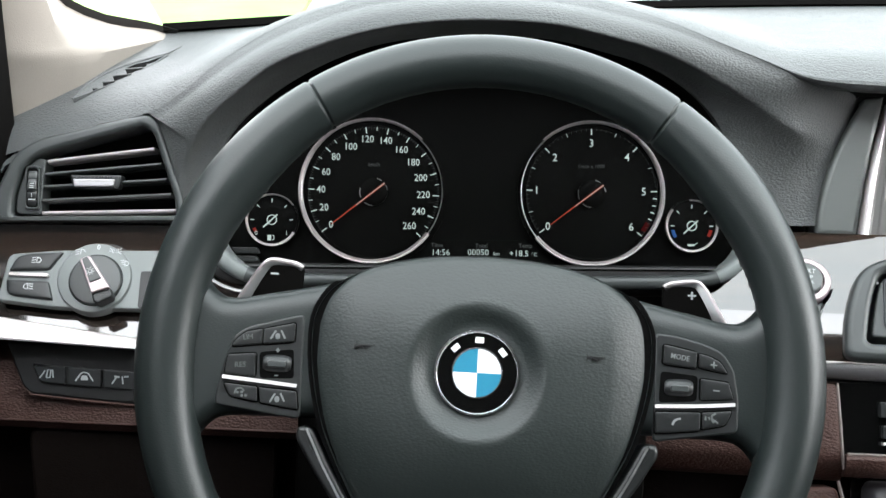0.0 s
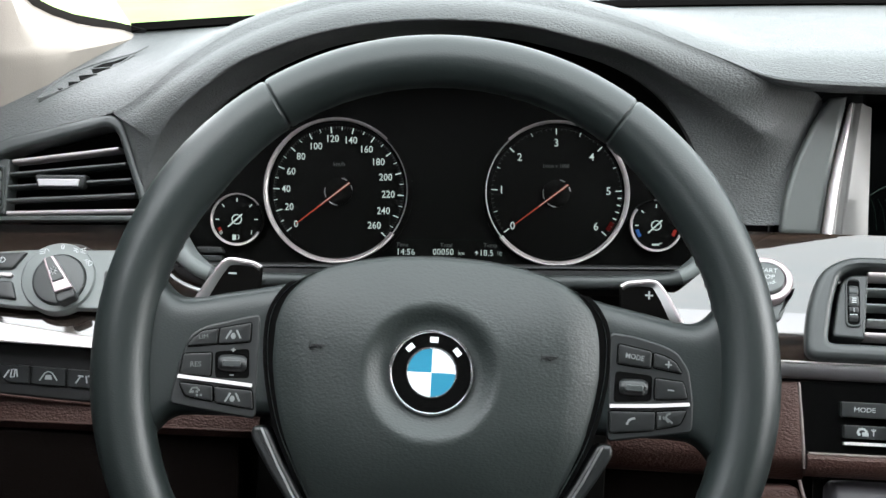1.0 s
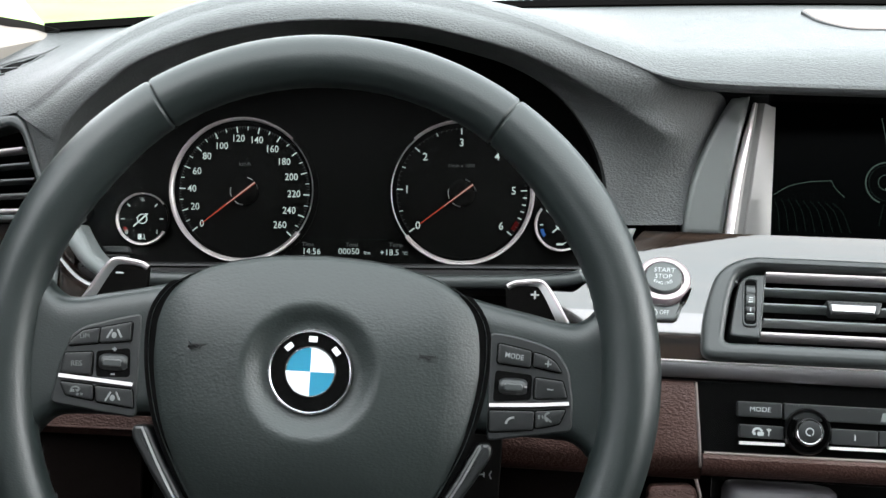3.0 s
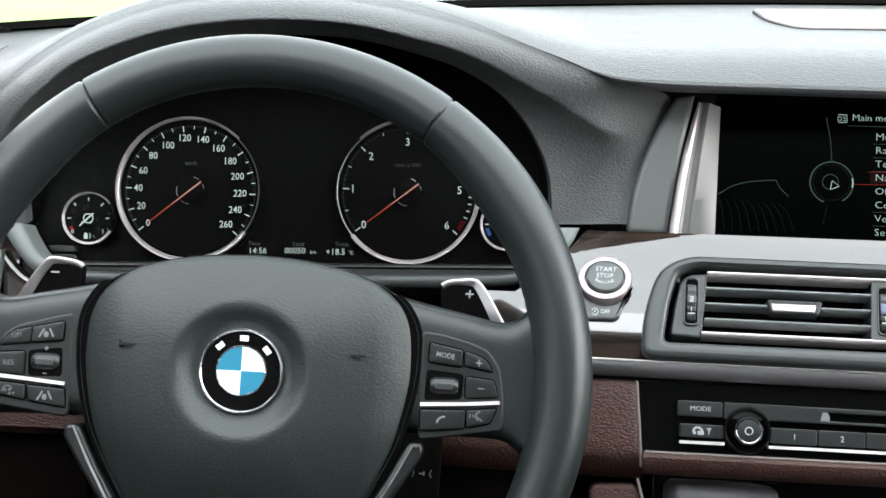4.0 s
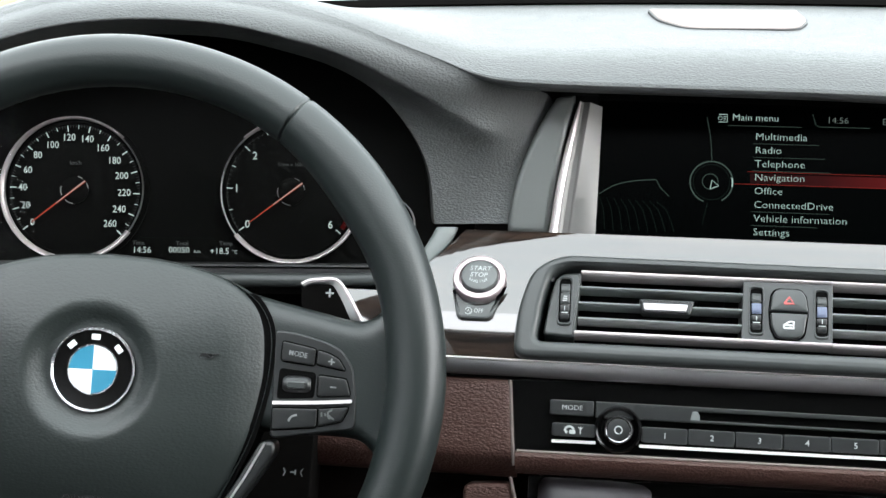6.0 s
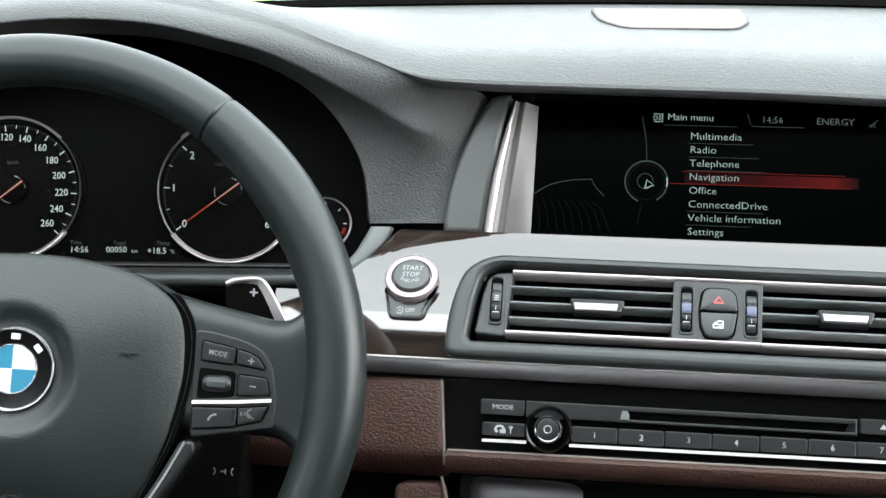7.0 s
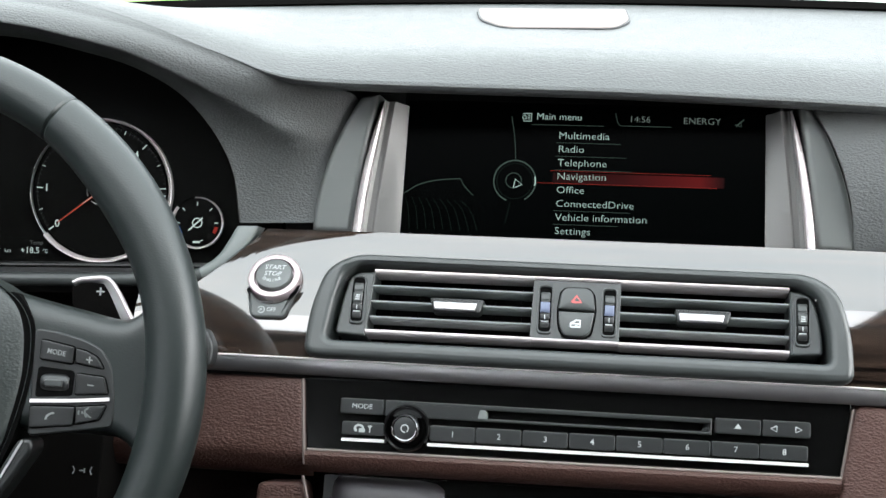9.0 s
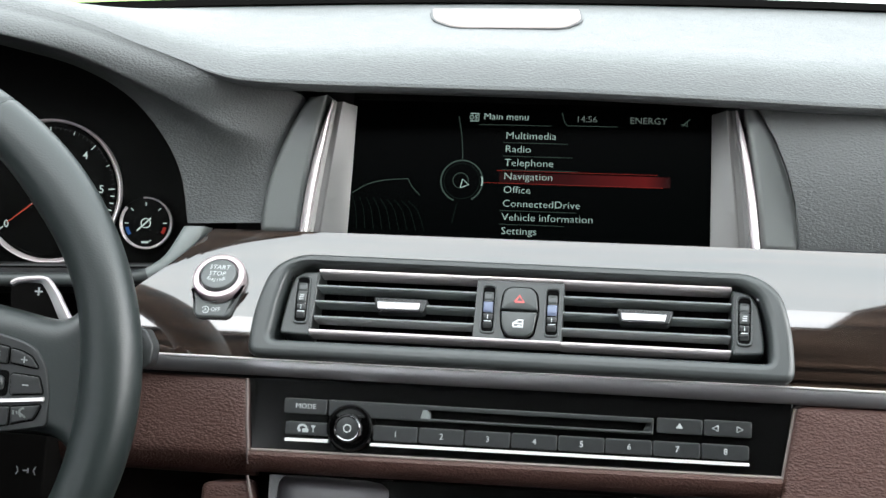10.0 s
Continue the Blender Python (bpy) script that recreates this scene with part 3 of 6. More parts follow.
sheet([[(x, 0.900, 0.86), (x, 0.89, 0.70)] for x in (-0.42, 0.22)], BLACK, "carrier", dash)

# knee bolster in brown leather and the dark cover beneath it
bolster = thing("knee_bolster", Matrix.Identity(4), "dark brown grained leather knee bolster under the dashboard", "bolster")


def bolster_row(x, z_top):
    y = 0.788 - 0.078 * (x + 0.23)
    return [(x, y + 0.06, z_top + 0.012), (x, y + 0.032, z_top + 0.008), (x, y + 0.02, z_top), (x, y + 0.012, 0.735), (x, y + 0.004, 0.715), (x, y - 0.001, 0.704), (x, y + 0.002, 0.697), (x, y + 0.012, 0.692), (x, y + 0.05, 0.688)]


xs = (-0.42, -0.3, -0.18, -0.09, 0.0, 0.09)
sheet([bolster_row(x, 0.742)[:6] for x in xs], BROWN, "driver_pad", bolster)
sheet([bolster_row(x, 0.742)[5:] for x in xs], BROWN, "lower_roll", bolster)
part("piping", tube([tuple(1000 * c for c in bolster_row(x, 0.742)[5]) for x in xs], 0.9, 8), BROWN, bolster)
knee = thing("footwell_cover", Matrix.Identity(4), "dark brown plastic footwell cover below the knee bolster", "cover")
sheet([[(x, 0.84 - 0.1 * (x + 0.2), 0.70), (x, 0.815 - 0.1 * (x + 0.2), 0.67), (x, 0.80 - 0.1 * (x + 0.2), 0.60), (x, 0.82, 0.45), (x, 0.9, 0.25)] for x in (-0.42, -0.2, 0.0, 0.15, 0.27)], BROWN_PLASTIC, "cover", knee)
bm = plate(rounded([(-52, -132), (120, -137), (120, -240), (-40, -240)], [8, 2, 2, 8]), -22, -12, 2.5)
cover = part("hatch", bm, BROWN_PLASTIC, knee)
cover.matrix_local = LEFT

# steering column shroud with its two stalks
column = thing("steering_column", WHEEL, "black plastic steering column shroud with stalks", "column")
shroud = part("shroud", plate(rounded([(-106, 24), (106, 24), (113, -20), (111, -104), (-111, -104), (-113, -20)], 16, 6), -200, -104, 1.2), TUNNEL, column)
bm = tube([(92, 8, -118), (132, 24, -88), (150, 30, -76), (166, 29, -68), (178, 25, -62)], lambda s: 6.8 + 0.8 * s, 16, flat=0.8)
stalk = part("wiper_stalk", bm, BUTTON, column)
bm = plate(rounded([(176, 33), (183, 35), (189, 24), (188, 13), (184, 9), (177, 11)], 4), -70, -54, 1.8, 1.0)
part("stalk_tip", bm, BUTTON, stalk)
bm = tube([(-92, -30, -118), (-132, -24, -84), (-160, -18, -66), (-172, -16, -62)], lambda s: 6.5 + 1.0 * s, 14, flat=0.8)
part("indicator_stalk", bm, BLACK, column)
for du in (-5, 5):
    part("icon", stroke([(100 + du * 1.25, -58), (100 + du, -60.5), (100 + du * 1.25, -63)], 0.6, -103.8, -103.4), GREY_PRINT, shroud)
part("icon", bar((98.2, -60.5), (101.6, -60.5), 0.8, -103.8, -103.4), GREY_PRINT, shroud)
part("icon", bar((101.4, -59.0), (101.4, -62.0), 0.9, -103.8, -103.4), GREY_PRINT, shroud)


# ---- steering wheel ----
wheel = thing("steering_wheel", WHEEL, "black leather steering wheel with multifunction spokes and shift paddles", "steering wheel")
SEAM = 33.8


def rim_section(a):
    """Radius of the rim's middle, half width and half thickness at an angle from the top."""
    side = math.exp(-((abs(a) - 92) / 26) ** 2) + 0.9 * math.exp(-((abs(a) - 52) / 14) ** 2)
    return 180.0 - 1.5 * side, 15.3 + 2.2 * side, 16.5 + 0.8 * side


def rim_piece(a0, a1, k, groove=True):
    bm, rings, m = bmesh.new(), [], 28
    for i in range(k + 1):
        a = a0 + (a1 - a0) * i / k
        big, half, thick = rim_section((a + 180) % 360 - 180)
        gap = min(abs(a - a0), abs(a - a1))
        pinch = 1.3 * max(0, 1 - gap / 0.55) ** 2 if groove else 0
        s, c = math.sin(radians(a)), math.cos(radians(a))
        ring = []
        for j in range(m):
            b = 2 * math.pi * j / m
            r = big + (half - pinch) * math.cos(b)
            ring.append((r * s, r * c, (thick - pinch) * math.sin(b) - 3 * max(0, -math.cos(b)) * 0))
        rings.append(ring)
    loops(bm, rings, True, True)
    return bm


part("rim_top", rim_piece(-SEAM, SEAM, 140), SOFT, wheel, "smooth black leather upper rim")
part("rim_side", rim_piece(SEAM, 180, 290), SOFT, wheel)
part("rim_side", rim_piece(-180, -SEAM, 290), SOFT, wheel)
# stitching along the inside of the rim
bm = bmesh.new()
for i in range(150):
    a = -175 + i * 350 / 149
    big, half, thick = rim_section(a)
    r0 = big - half * 0.98
    z = -4.0 + (0.8 if i % 2 else -0.8)
    p = [((r0 + 0.25) * math.sin(radians(a + d)), (r0 + 0.25) * math.cos(radians(a + d)), z + w) for d, w in ((-0.55, 0.5), (0.55, -0.5))]
    tube([p[0], p[1]], 0.45, 5, bm=bm)
part("stitching", bm, BLACK, wheel)

airbag_side = [(0, 65.6), (31, 63.6), (60, 57.4), (80, 48), (91, 37), (96, 22), (95, -4), (88, -34), (78, -57), (66, -80), (54, -98), (30, -106), (0, -108)]
right = [tuple(p) for p in spline(airbag_side, 6)]
airbag_outline = [(x, y) for x, y in right] + [(-x, y) for x, y in right[-2:0:-1]]
airbag_outline = airbag_outline[::-1]
EMBLEM = (-2.3, -0.9)


def sink(y):
    """How far the lower part of the cover falls back behind the rim."""
    return 0.0028 * min(0, y + 22) ** 2


def dome(x, y, rho):
    """Height of the airbag cover over the plane of the rim."""
    n = 8.5 + 15.5 * (1 - rho ** 2.0) - sink(y)
    d = math.hypot(x - EMBLEM[0], y - EMBLEM[1])
    if d < 40:
        t = max(0.0, min(1.0, (40 - d) / 14.5))
        n = n * (1 - t * t * (3 - 2 * t)) + 14.0 * t * t * (3 - 2 * t)
    crease = abs(abs(x) - 79 + 0.12 * abs(y)) if y < 50 else 99
    flank = abs(x) - 78 + 0.12 * abs(y)
    fall = 0.0 if flank < -4 else 0.24 * ((flank + 4) ** 2 / 16 if flank < 4 else flank)
    return n - 0.2 * math.exp(-(crease / 3.0) ** 2) - fall


bm = bmesh.new()
rings = [[(x, y, -22) for x, y in airbag_outline], [(x, y, 4.0 - sink(y)) for x, y in airbag_outline], [(x * 0.995, y * 0.995, 7.0 - sink(y)) for x, y in airbag_outline]]
for j in range(44):
    rho = 0.985 - j * 0.985 / 44
    edge_drop = 2.0 * max(0, (rho - 0.95) / 0.035) ** 2
    rings.append([(EMBLEM[0] + (x - EMBLEM[0]) * rho, EMBLEM[1] + (y - EMBLEM[1]) * rho, dome(EMBLEM[0] + (x - EMBLEM[0]) * rho, EMBLEM[1] + (y - EMBLEM[1]) * rho, rho) - edge_drop) for x, y in airbag_outline])
loops(bm, rings, False, True)
gap = [(x, min(y, 47.0)) for x, y in inset2(airbag_outline, -2.0)]
gap_bm = bmesh.new()
loops(gap_bm, [[(x, y, -24) for x, y in gap], [(x, y, 6.0 - sink(y)) for x, y in gap], [(x * 0.96, y * 0.96, 6.0 - sink(y)) for x, y in gap]], True, True)
part("airbag_gap", gap_bm, GAP_SHADE, wheel)
cover = part("airbag_cover", bm, COVER, wheel, "domed black grained airbag cover")
# horn marks
for sx in (-1, 1):
    bm = bmesh.new()
    c = (64.5 * sx - 2.0, 10.2)
    stroke([(c[0] - 4.5, c[1] + 2.6), (c[0] - 4.2, c[1] + 1.2), (c[0] + 5, c[1] + 0.9), (c[0] + 5.4, c[1] + 1.6)], 0.45, 12, 18.6, bm)
    stroke([(c[0] - 4.5, c[1] - 1.2), (c[0] - 4.2, c[1] + 0.1), (c[0] - 1, c[1] + 0.4), (c[0] + 1, c[1] - 0.9), (c[0] + 2.4, c[1] - 0.2)], 0.6, 12, 18.8, bm)
    part("horn_mark", bm, BLACK, cover)
words("AIRBAG", 4.6, -3.5, -71, 10.0, BLACK, cover, bold=0.05, depth=1.2)

# round badge with plain coloured quarters
badge = part("badge", lathe(*EMBLEM, [(24.2, 8), (24.2, 14.6), (23.8, 15.4), (22.8, 15.6), (22.4, 15.0)], 64), GLOSS, wheel, "round black badge with blue and white quarters")
part("badge_ring", arc_band(*EMBLEM, 22.3, 23.9, 0, 360, 14, 15.9, k=72), CHROME, badge)
part("badge_inner_ring", arc_band(*EMBLEM, 13.2, 14.3, 0, 360, 14, 15.8, k=60), CHROME, badge)
for q in range(4):
    pts = [EMBLEM] + [(EMBLEM[0] + 13.3 * math.cos(radians(q * 90 + i * 9)), EMBLEM[1] + 13.3 * math.sin(radians(q * 90 + i * 9))) for i in range(11)]
    part("quarter", plate(pts, 14, 15.6, 0.15), BLUE if q % 2 else ENAMEL, badge)
for a in (88, 133, 41):
    r = 18.3
    c = (EMBLEM[0] + r * math.cos(radians(a)), EMBLEM[1] + r * math.sin(radians(a)))
    d = (math.cos(radians(a - 90)), math.sin(radians(a - 90)))
    part("badge_mark", bar((c[0] - 2.4 * d[0], c[1] - 2.4 * d[1]), (c[0] + 2.4 * d[0], c[1] + 2.4 * d[1]), 3.2, 14.5, 15.75), ENAMEL, badge)


def mirror(pts, sx):
    return [(x * sx, y) for x, y in pts] if sx > 0 else [(x * sx, y) for x, y in pts][::-1]


def spoke_arm(sx):
    """A leather arm from the hub to the rim, rounded across and flared at its end."""
    def level(pts, u):
        for (a, b), (c, d) in zip(pts, pts[1:]):
            if a <= u <= c:
                return b + (d - b) * (u - a) / (c - a)
    top = [tuple(p) for p in spline([(74, 50), (96, 44.5), (120, 39.5), (140, 35.5), (151, 37), (160, 46), (167, 60), (172, 76)], 8)]
    low = [tuple(p) for p in spline([(74, -31), (110, -31.5), (138, -32), (150, -34.5), (159, -44), (166, -58), (172, -74)], 8)]
    bm, rings, k = bmesh.new(), [], 40
    for i in range(49):
        u = 74 + 98 * i / 48 - 0.001
        u = max(74.0, u)
        hi, lo = level(top, u), level(low, u)
        crest = 5.2 - 0.00035 * max(0, u - 120) ** 2
        ring = []
        for j in range(k + 1):
            w = -math.cos(math.pi * j / k)
            ring.append((sx * u, (hi + lo) / 2 + (hi - lo) / 2 * w, -15 + (crest + 15) * max(0.0, 1 - abs(w) ** 7) ** 0.3))
        rings.append(ring)
    loops(bm, rings, False, False, around=False)
    return bm


BUTTONS = {
    1: {"panel": [(97.5, 27.2), (110.3, 26), (126.4, 22.1), (136.1, 17.8), (142.8, 8.3), (145.8, -8.9), (145.7, -26.6), (98.1, -34.1)],
        "key": [[(102.5, 20.8), (121.1, 17.3), (120.7, 8.1), (102.2, 10.0)], [(122.4, 16.7), (128.8, 15.2), (134.6, 12.2), (138.6, 6.2), (122.6, 8.8)], [(123.8, 2.6), (139.4, 1.2), (142.2, -7.8), (123.8, -9.1)],
                [(98.8, -17.1), (124.1, -16.3), (123.8, -26.4), (99.2, -29.0)], [(124.9, -16.3), (141.7, -14.5), (138.2, -22.5), (125.2, -25.7)]],
        "well": [(101.3, 5.8), (122.3, 4.1), (121.9, -10.2), (100.6, -11.9)], "roller": (111.6, -3.0), "line": [(98.6, -14.0), (123.0, -12.7), (143.3, -10.9)]},
    -1: {"panel": [(-100.8, 27.2), (-113.4, 23.9), (-132.2, 18.5), (-139.8, 13.3), (-145.1, -2.3), (-148.5, -21.5), (-148.2, -25.9), (-128.9, -28.6), (-100.1, -32.1)],
         "key": [[(-140.6, 6.8), (-138.3, 10.7), (-132.9, 15.5), (-123.5, 17.6), (-123.9, 9.0)], [(-122.9, 17.6), (-105.6, 21.7), (-105.6, 11.2), (-123.2, 9.0)], [(-142.2, 2.3), (-126.7, 3.7), (-126.5, -9.2), (-143.7, -8.6)],
                 [(-143.6, -13.8), (-125.1, -15.0), (-124.5, -23.3), (-139.9, -21.0)], [(-123.8, -15.3), (-102.9, -16.4), (-101.5, -26.5), (-122.6, -23.8)]],
         "well": [(-124.9, 4.5), (-105.7, 7.1), (-104.7, -9.4), (-123.9, -10.2)], "roller": (-114.6, -1.4), "line": [(-144.6, -10.2), (-123.0, -11.8), (-102.9, -13.4)]},
}
for sx in (1, -1):
    part("spoke", spoke_arm(sx), SOFT, wheel)
    spec = BUTTONS[sx]
    panel = part("button_panel", plate(rounded(spec["panel"], 3.5), 2.5, 6.2, 1.2), BUTTON, wheel)
    for pts in spec["key"]:
        # dark plate just proud of the panel, painted as the shade round the key
        part("key_gap", plate(inset2(rounded(pts, 1.5), -0.8), 4.5, 6.35, 0.05), GAP_SHADE, panel)
        part("key", plate(rounded(pts, 1.3), 5, 8.2, 0.5, 0.25), KEY, panel)
    # thumb roller in its well
    part("roller_well", plate(rounded(spec["well"], 2.5), 4, 6.5, 0.2), GAP_SHADE, panel)
    ru, rv = spec["roller"]
    bm = bmesh.new()
    rings = []
    for i in range(17):
        w = -1 + i / 8
        h = 5.3 * (1 - 0.3 * abs(w) ** 5)
        rings.append([(ru + 8.0 * w, rv + h * math.cos(radians(15 * j)), 4 + h * 1.1 * math.sin(radians(15 * j))) for j in range(13)])
    loops(bm, rings, True, True, around=False)
    roller = part("roller", bm, BUTTON, panel)
    part("roller_grip", plate(box2(ru - 5.2, rv - 2.4, ru + 5.2, rv + 1.6, 1.4), 9.0, 10.4, 0.7), SATIN, roller)
    line = [(a, b) for a, b in spec["line"]]
    part("chrome_line", stroke([tuple(p) for p in spline(line, 6)], 2.0, 5, 8.6), PALE_CHROME, panel, "bright chrome strip")
    # lower spoke beside the airbag cover
    part("lower_spoke", plate(rounded(mirror([(93, -36), (101, -35.5), (102, -42), (91, -60), (79, -77), (62, -108), (50, -108), (68, -80), (82, -57)], sx), 3), -14, 6.5, 2.5), KEY, wheel, "glossy dark lower spoke trim")
    part("spoke_edge", stroke([(sx * a, b) for a, b in ((96, -36.5), (85.5, -57), (72, -80), (58, -104))], 1.2, 4, 7.2), STEEL, wheel)
    # shift paddle
    shape = [(106.5, 56.8), (110.5, 58.8), (124.5, 60.6), (129.5, 59.0), (135.2, 51.6), (142.3, 39.6), (147.9, 30.5), (146, 20), (118, 24), (107, 44)]
    paddle = part("paddle", plate(rounded(mirror(shape, sx), [2, 2, 4, 3, 3, 3, 2, 3, 3, 3]), -32, -27.0, 1.0), TUNNEL, wheel, "black shift paddle with silver edge")
    trim = spline([(106.7, 56.6), (111, 58.9), (118, 60.0), (124.5, 60.6), (129.3, 59.0), (135.2, 51.6), (142.3, 39.6), (148.2, 30)], 6)
    bright, band = bmesh.new(), bmesh.new()
    rim, mid_line, low_line = [], [], []
    for i, p in enumerate(trim):
        d = (trim[min(len(trim) - 1, i + 1)] - trim[max(0, i - 1)]).normalized()
        n = Vector((-d.y, d.x))
        share = i / (len(trim) - 1)
        rim.append(p + n * 0.6), mid_line.append(p - n * (2.0 - 0.4 * share)), low_line.append(p - n * (3.0 + 5.0 * max(0.0, share - 0.25)))
    loops(bright, [[(sx * b.x, b.y, -28), (sx * b.x, b.y, -25.6), (sx * (a.x + b.x) / 2, (a.y + b.y) / 2, -25.2), (sx * a.x, a.y, -26.4), (sx * a.x, a.y, -30)] for a, b in zip(rim, mid_line)], True, True)
    loops(band, [[(sx * b.x, b.y, -28), (sx * b.x, b.y, -26.7), (sx * a.x, a.y, -25.7), (sx * a.x, a.y, -28)] for a, b in zip(mid_line, low_line)], True, True)
    part("paddle_edge", bright, BRIGHT, paddle, "bright silver paddle edge")
    part("paddle_band", band, STEEL, paddle, "satin grey band beside the edge")
    pu, pv = 123.8, 51.8
    part("paddle_sign", bar((sx * (pu - 2.4), pv), (sx * (pu + 2.4), pv), 1.0, -27, -26.8), WHITE, paddle)
    if sx > 0:
        part("paddle_sign", bar((pu, pv - 2.4), (pu, pv + 2.4), 1.0, -27, -26.75), WHITE, paddle)
        words("MODE", 2.9, 111.5, 13.9, 8.5, GREY_PRINT, panel, bold=0.05, turn=-8, wide=0.9)
        for a, b in (((128.7, 10.8), (132.5, 10.5)), ((130.6, 8.8), (130.7, 12.6)), ((130.6, -3.5), (134.2, -3.7))):
            part("icon", bar(a, b, 0.8, 8.3, 8.65), GREY_PRINT, panel)
        part("icon", stroke(spline([(108.4, -24.0), (109.2, -22.0), (110.8, -20.7), (113.0, -20.2)], 5), 1.2, 8.2, 8.6), GREY_PRINT, panel)
        head = bmesh.new()
        stroke(spline([(132.6, -16.4), (130.6, -17.6), (130.4, -19.6), (131.6, -21.6)], 4), 1.1, 8.2, 8.6, head)
        bar((130.4, -19.2), (134.0, -21.8), 1.0, 8.2, 8.6, head)
        bar((128.6, -18.3), (129.2, -20.0), 0.9, 8.2, 8.6, head)
        bar((126.8, -18.0), (126.9, -20.4), 1.0, 8.2, 8.6, head)
        part("icon", head, DIM_PRINT, panel)
    else:
        words("LIM", 2.6, -131.6, 12.4, 8.5, DIM_PRINT, panel, bold=0.0, turn=8)
        words("RES", 2.9, -135.0, -3.2, 8.5, DIM_PRINT, panel, bold=0.04, turn=4)
        for cu, cv in ((-114.6, 14.6), (-112.8, -20.6)):
            lane = bmesh.new()
            stroke([(cu - 4.4, cv - 2.6), (cu - 1.6, cv + 2.4)], 1.0, 8.3, 8.7, lane)
            stroke([(cu + 3.8, cv - 2.0), (cu + 1.4, cv + 2.6)], 1.0, 8.3, 8.7, lane)
            plate(circle2(cu - 0.4, cv - 0.8, 1.4, 14, 1.25), 8.2, 8.7, 0.1, bm=lane)
            part("icon", lane, GREY_PRINT, panel)
        car = bmesh.new()
        stroke(spline([(-137.2, -19.4), (-136.2, -16.8), (-133.6, -16.2), (-131.8, -17.8)], 4), 0.9, 8.3, 8.7, car)
        for cu, cv in ((-135.6, -18.6), (-133.2, -18.4), (-133.0, -20.4), (-130.8, -20.2)):
            plate(circle2(cu, cv, 0.8, 10), 8.2, 8.7, 0.1, bm=car)
        part("icon", car, DIM_PRINT, panel)
        for cv, w in ((6.0, 2.4), (-8.2, 2.2)):
            part("icon", bar((-114.6 - w / 2, cv), (-114.6 + w / 2, cv), 0.8, 6.4, 6.9), GREY_PRINT, panel)
        part("icon", bar((-114.6, 4.8), (-114.6, 7.2), 0.8, 6.4, 6.85), GREY_PRINT, panel)

# ---- instrument cluster ----
cluster = thing("instrument_cluster", CLUSTER, "black instrument cluster with two large and two small round gauges", "instrument cluster")
back_outline = rounded([(-205, -52), (205, -52), (215, 0), (200, 80), (110, 120), (-110, 120), (-200, 80), (-215, 0)], 30, 6)
part("face", plate(back_outline, -14, -3, 2), DIAL, cluster)


def open_ring(u, v, r, a0, a1, width, n):
    """A ring open on one side; width: a function of the share of the way from a0 to a1."""
    bm, rings, k = bmesh.new(), [], 150
    for i in range(k + 1):
        t = i / k
        a = radians(a0 + (a1 - a0) * t)
        w = width(t)
        rings.append([(u + (r - o * w) * math.cos(a), v + (r - o * w) * math.sin(a), h) for o, h in ((1.0, -3), (1.0, n * 0.45), (0.85, n * 0.75), (0.62, n * 0.9), (0.55, n * 0.62), (0.47, n * 0.62), (0.40, n * 0.95), (0.15, n), (0.0, n * 0.7), (0.0, -3))])
    loops(bm, rings, True, True)
    return bm


def gauge(name, u, v, r, label, off, opening):
    """A dial in a bright ring that thins out and breaks open towards the middle of the cluster; off: the ring's centre from the dial's."""
    g = part(name, lathe(u, v, [(r + 1, -4), (r + 1, -1.5), (r - 2, -1.2)], 72), DIAL, cluster, label)
    cu, cv = u + off[0], v + off[1]
    a0, a1 = opening

    def width(t):
        grow = max(0.0, min(1.0, (t - 0.22) / 0.2))
        return 1.9 + 1.3 * grow * grow * (3 - 2 * grow)
    part("ring", open_ring(cu, cv, r, a0, a1, width, 3.6), BRIGHT, g, "bright chrome gauge ring")
    rest = (a1 - 360, a0) if a1 > a0 else (a1, a0 - 360)
    part("thin_ring", open_ring(cu, cv, r - 1.2, rest[0], rest[1], lambda t: 0.75, 2.0), STEEL, g, "slim grey ring section")
    part("bowl", arc_band(u, v, r - 5.6, r - 4.2, 0, 360, -3, 0.2, k=72), DIAL, g)
    return g


def ticks(g, u, v, r, angles, length, width, mat):
    for a in angles:
        c, s = math.cos(radians(a)), math.sin(radians(a))
        part("tick", bar((u + (r - length) * c, v + (r - length) * s), (u + r * c, v + r * s), width, 0.2, 0.45), mat, g)


def needle(g, u, v, a, length, tail, width):
    c, s = math.cos(radians(a)), math.sin(radians(a))
    hub = part("hub", lathe(u, v, [(length * 0.26, -1), (length * 0.26, 1.4), (length * 0.22, 2.0), (length * 0.1, 2.2)], 32), DIAL, g)
    for a0, a1 in ((8, 27), (54, 76), (164, 204), (228, 266)):
        part("hub_mark", arc_band(u, v, length * 0.252, length * 0.268, a0, a1, 1.4, 2.4, k=12), STEEL, hub)
    n = part("needle", bar((u - tail * c, v - tail * s), (u + length * c, v + length * s), width, 2.6, 3.4, taper=0.3), NEEDLE, g, "thin orange-red needle")
    part("needle_core", bar((u - tail * c, v - tail * s), (u + length * 0.42 * c, v + length * 0.42 * s), width * 0.55, 3.4, 3.7, taper=0.4), NEEDLE_CORE, n)


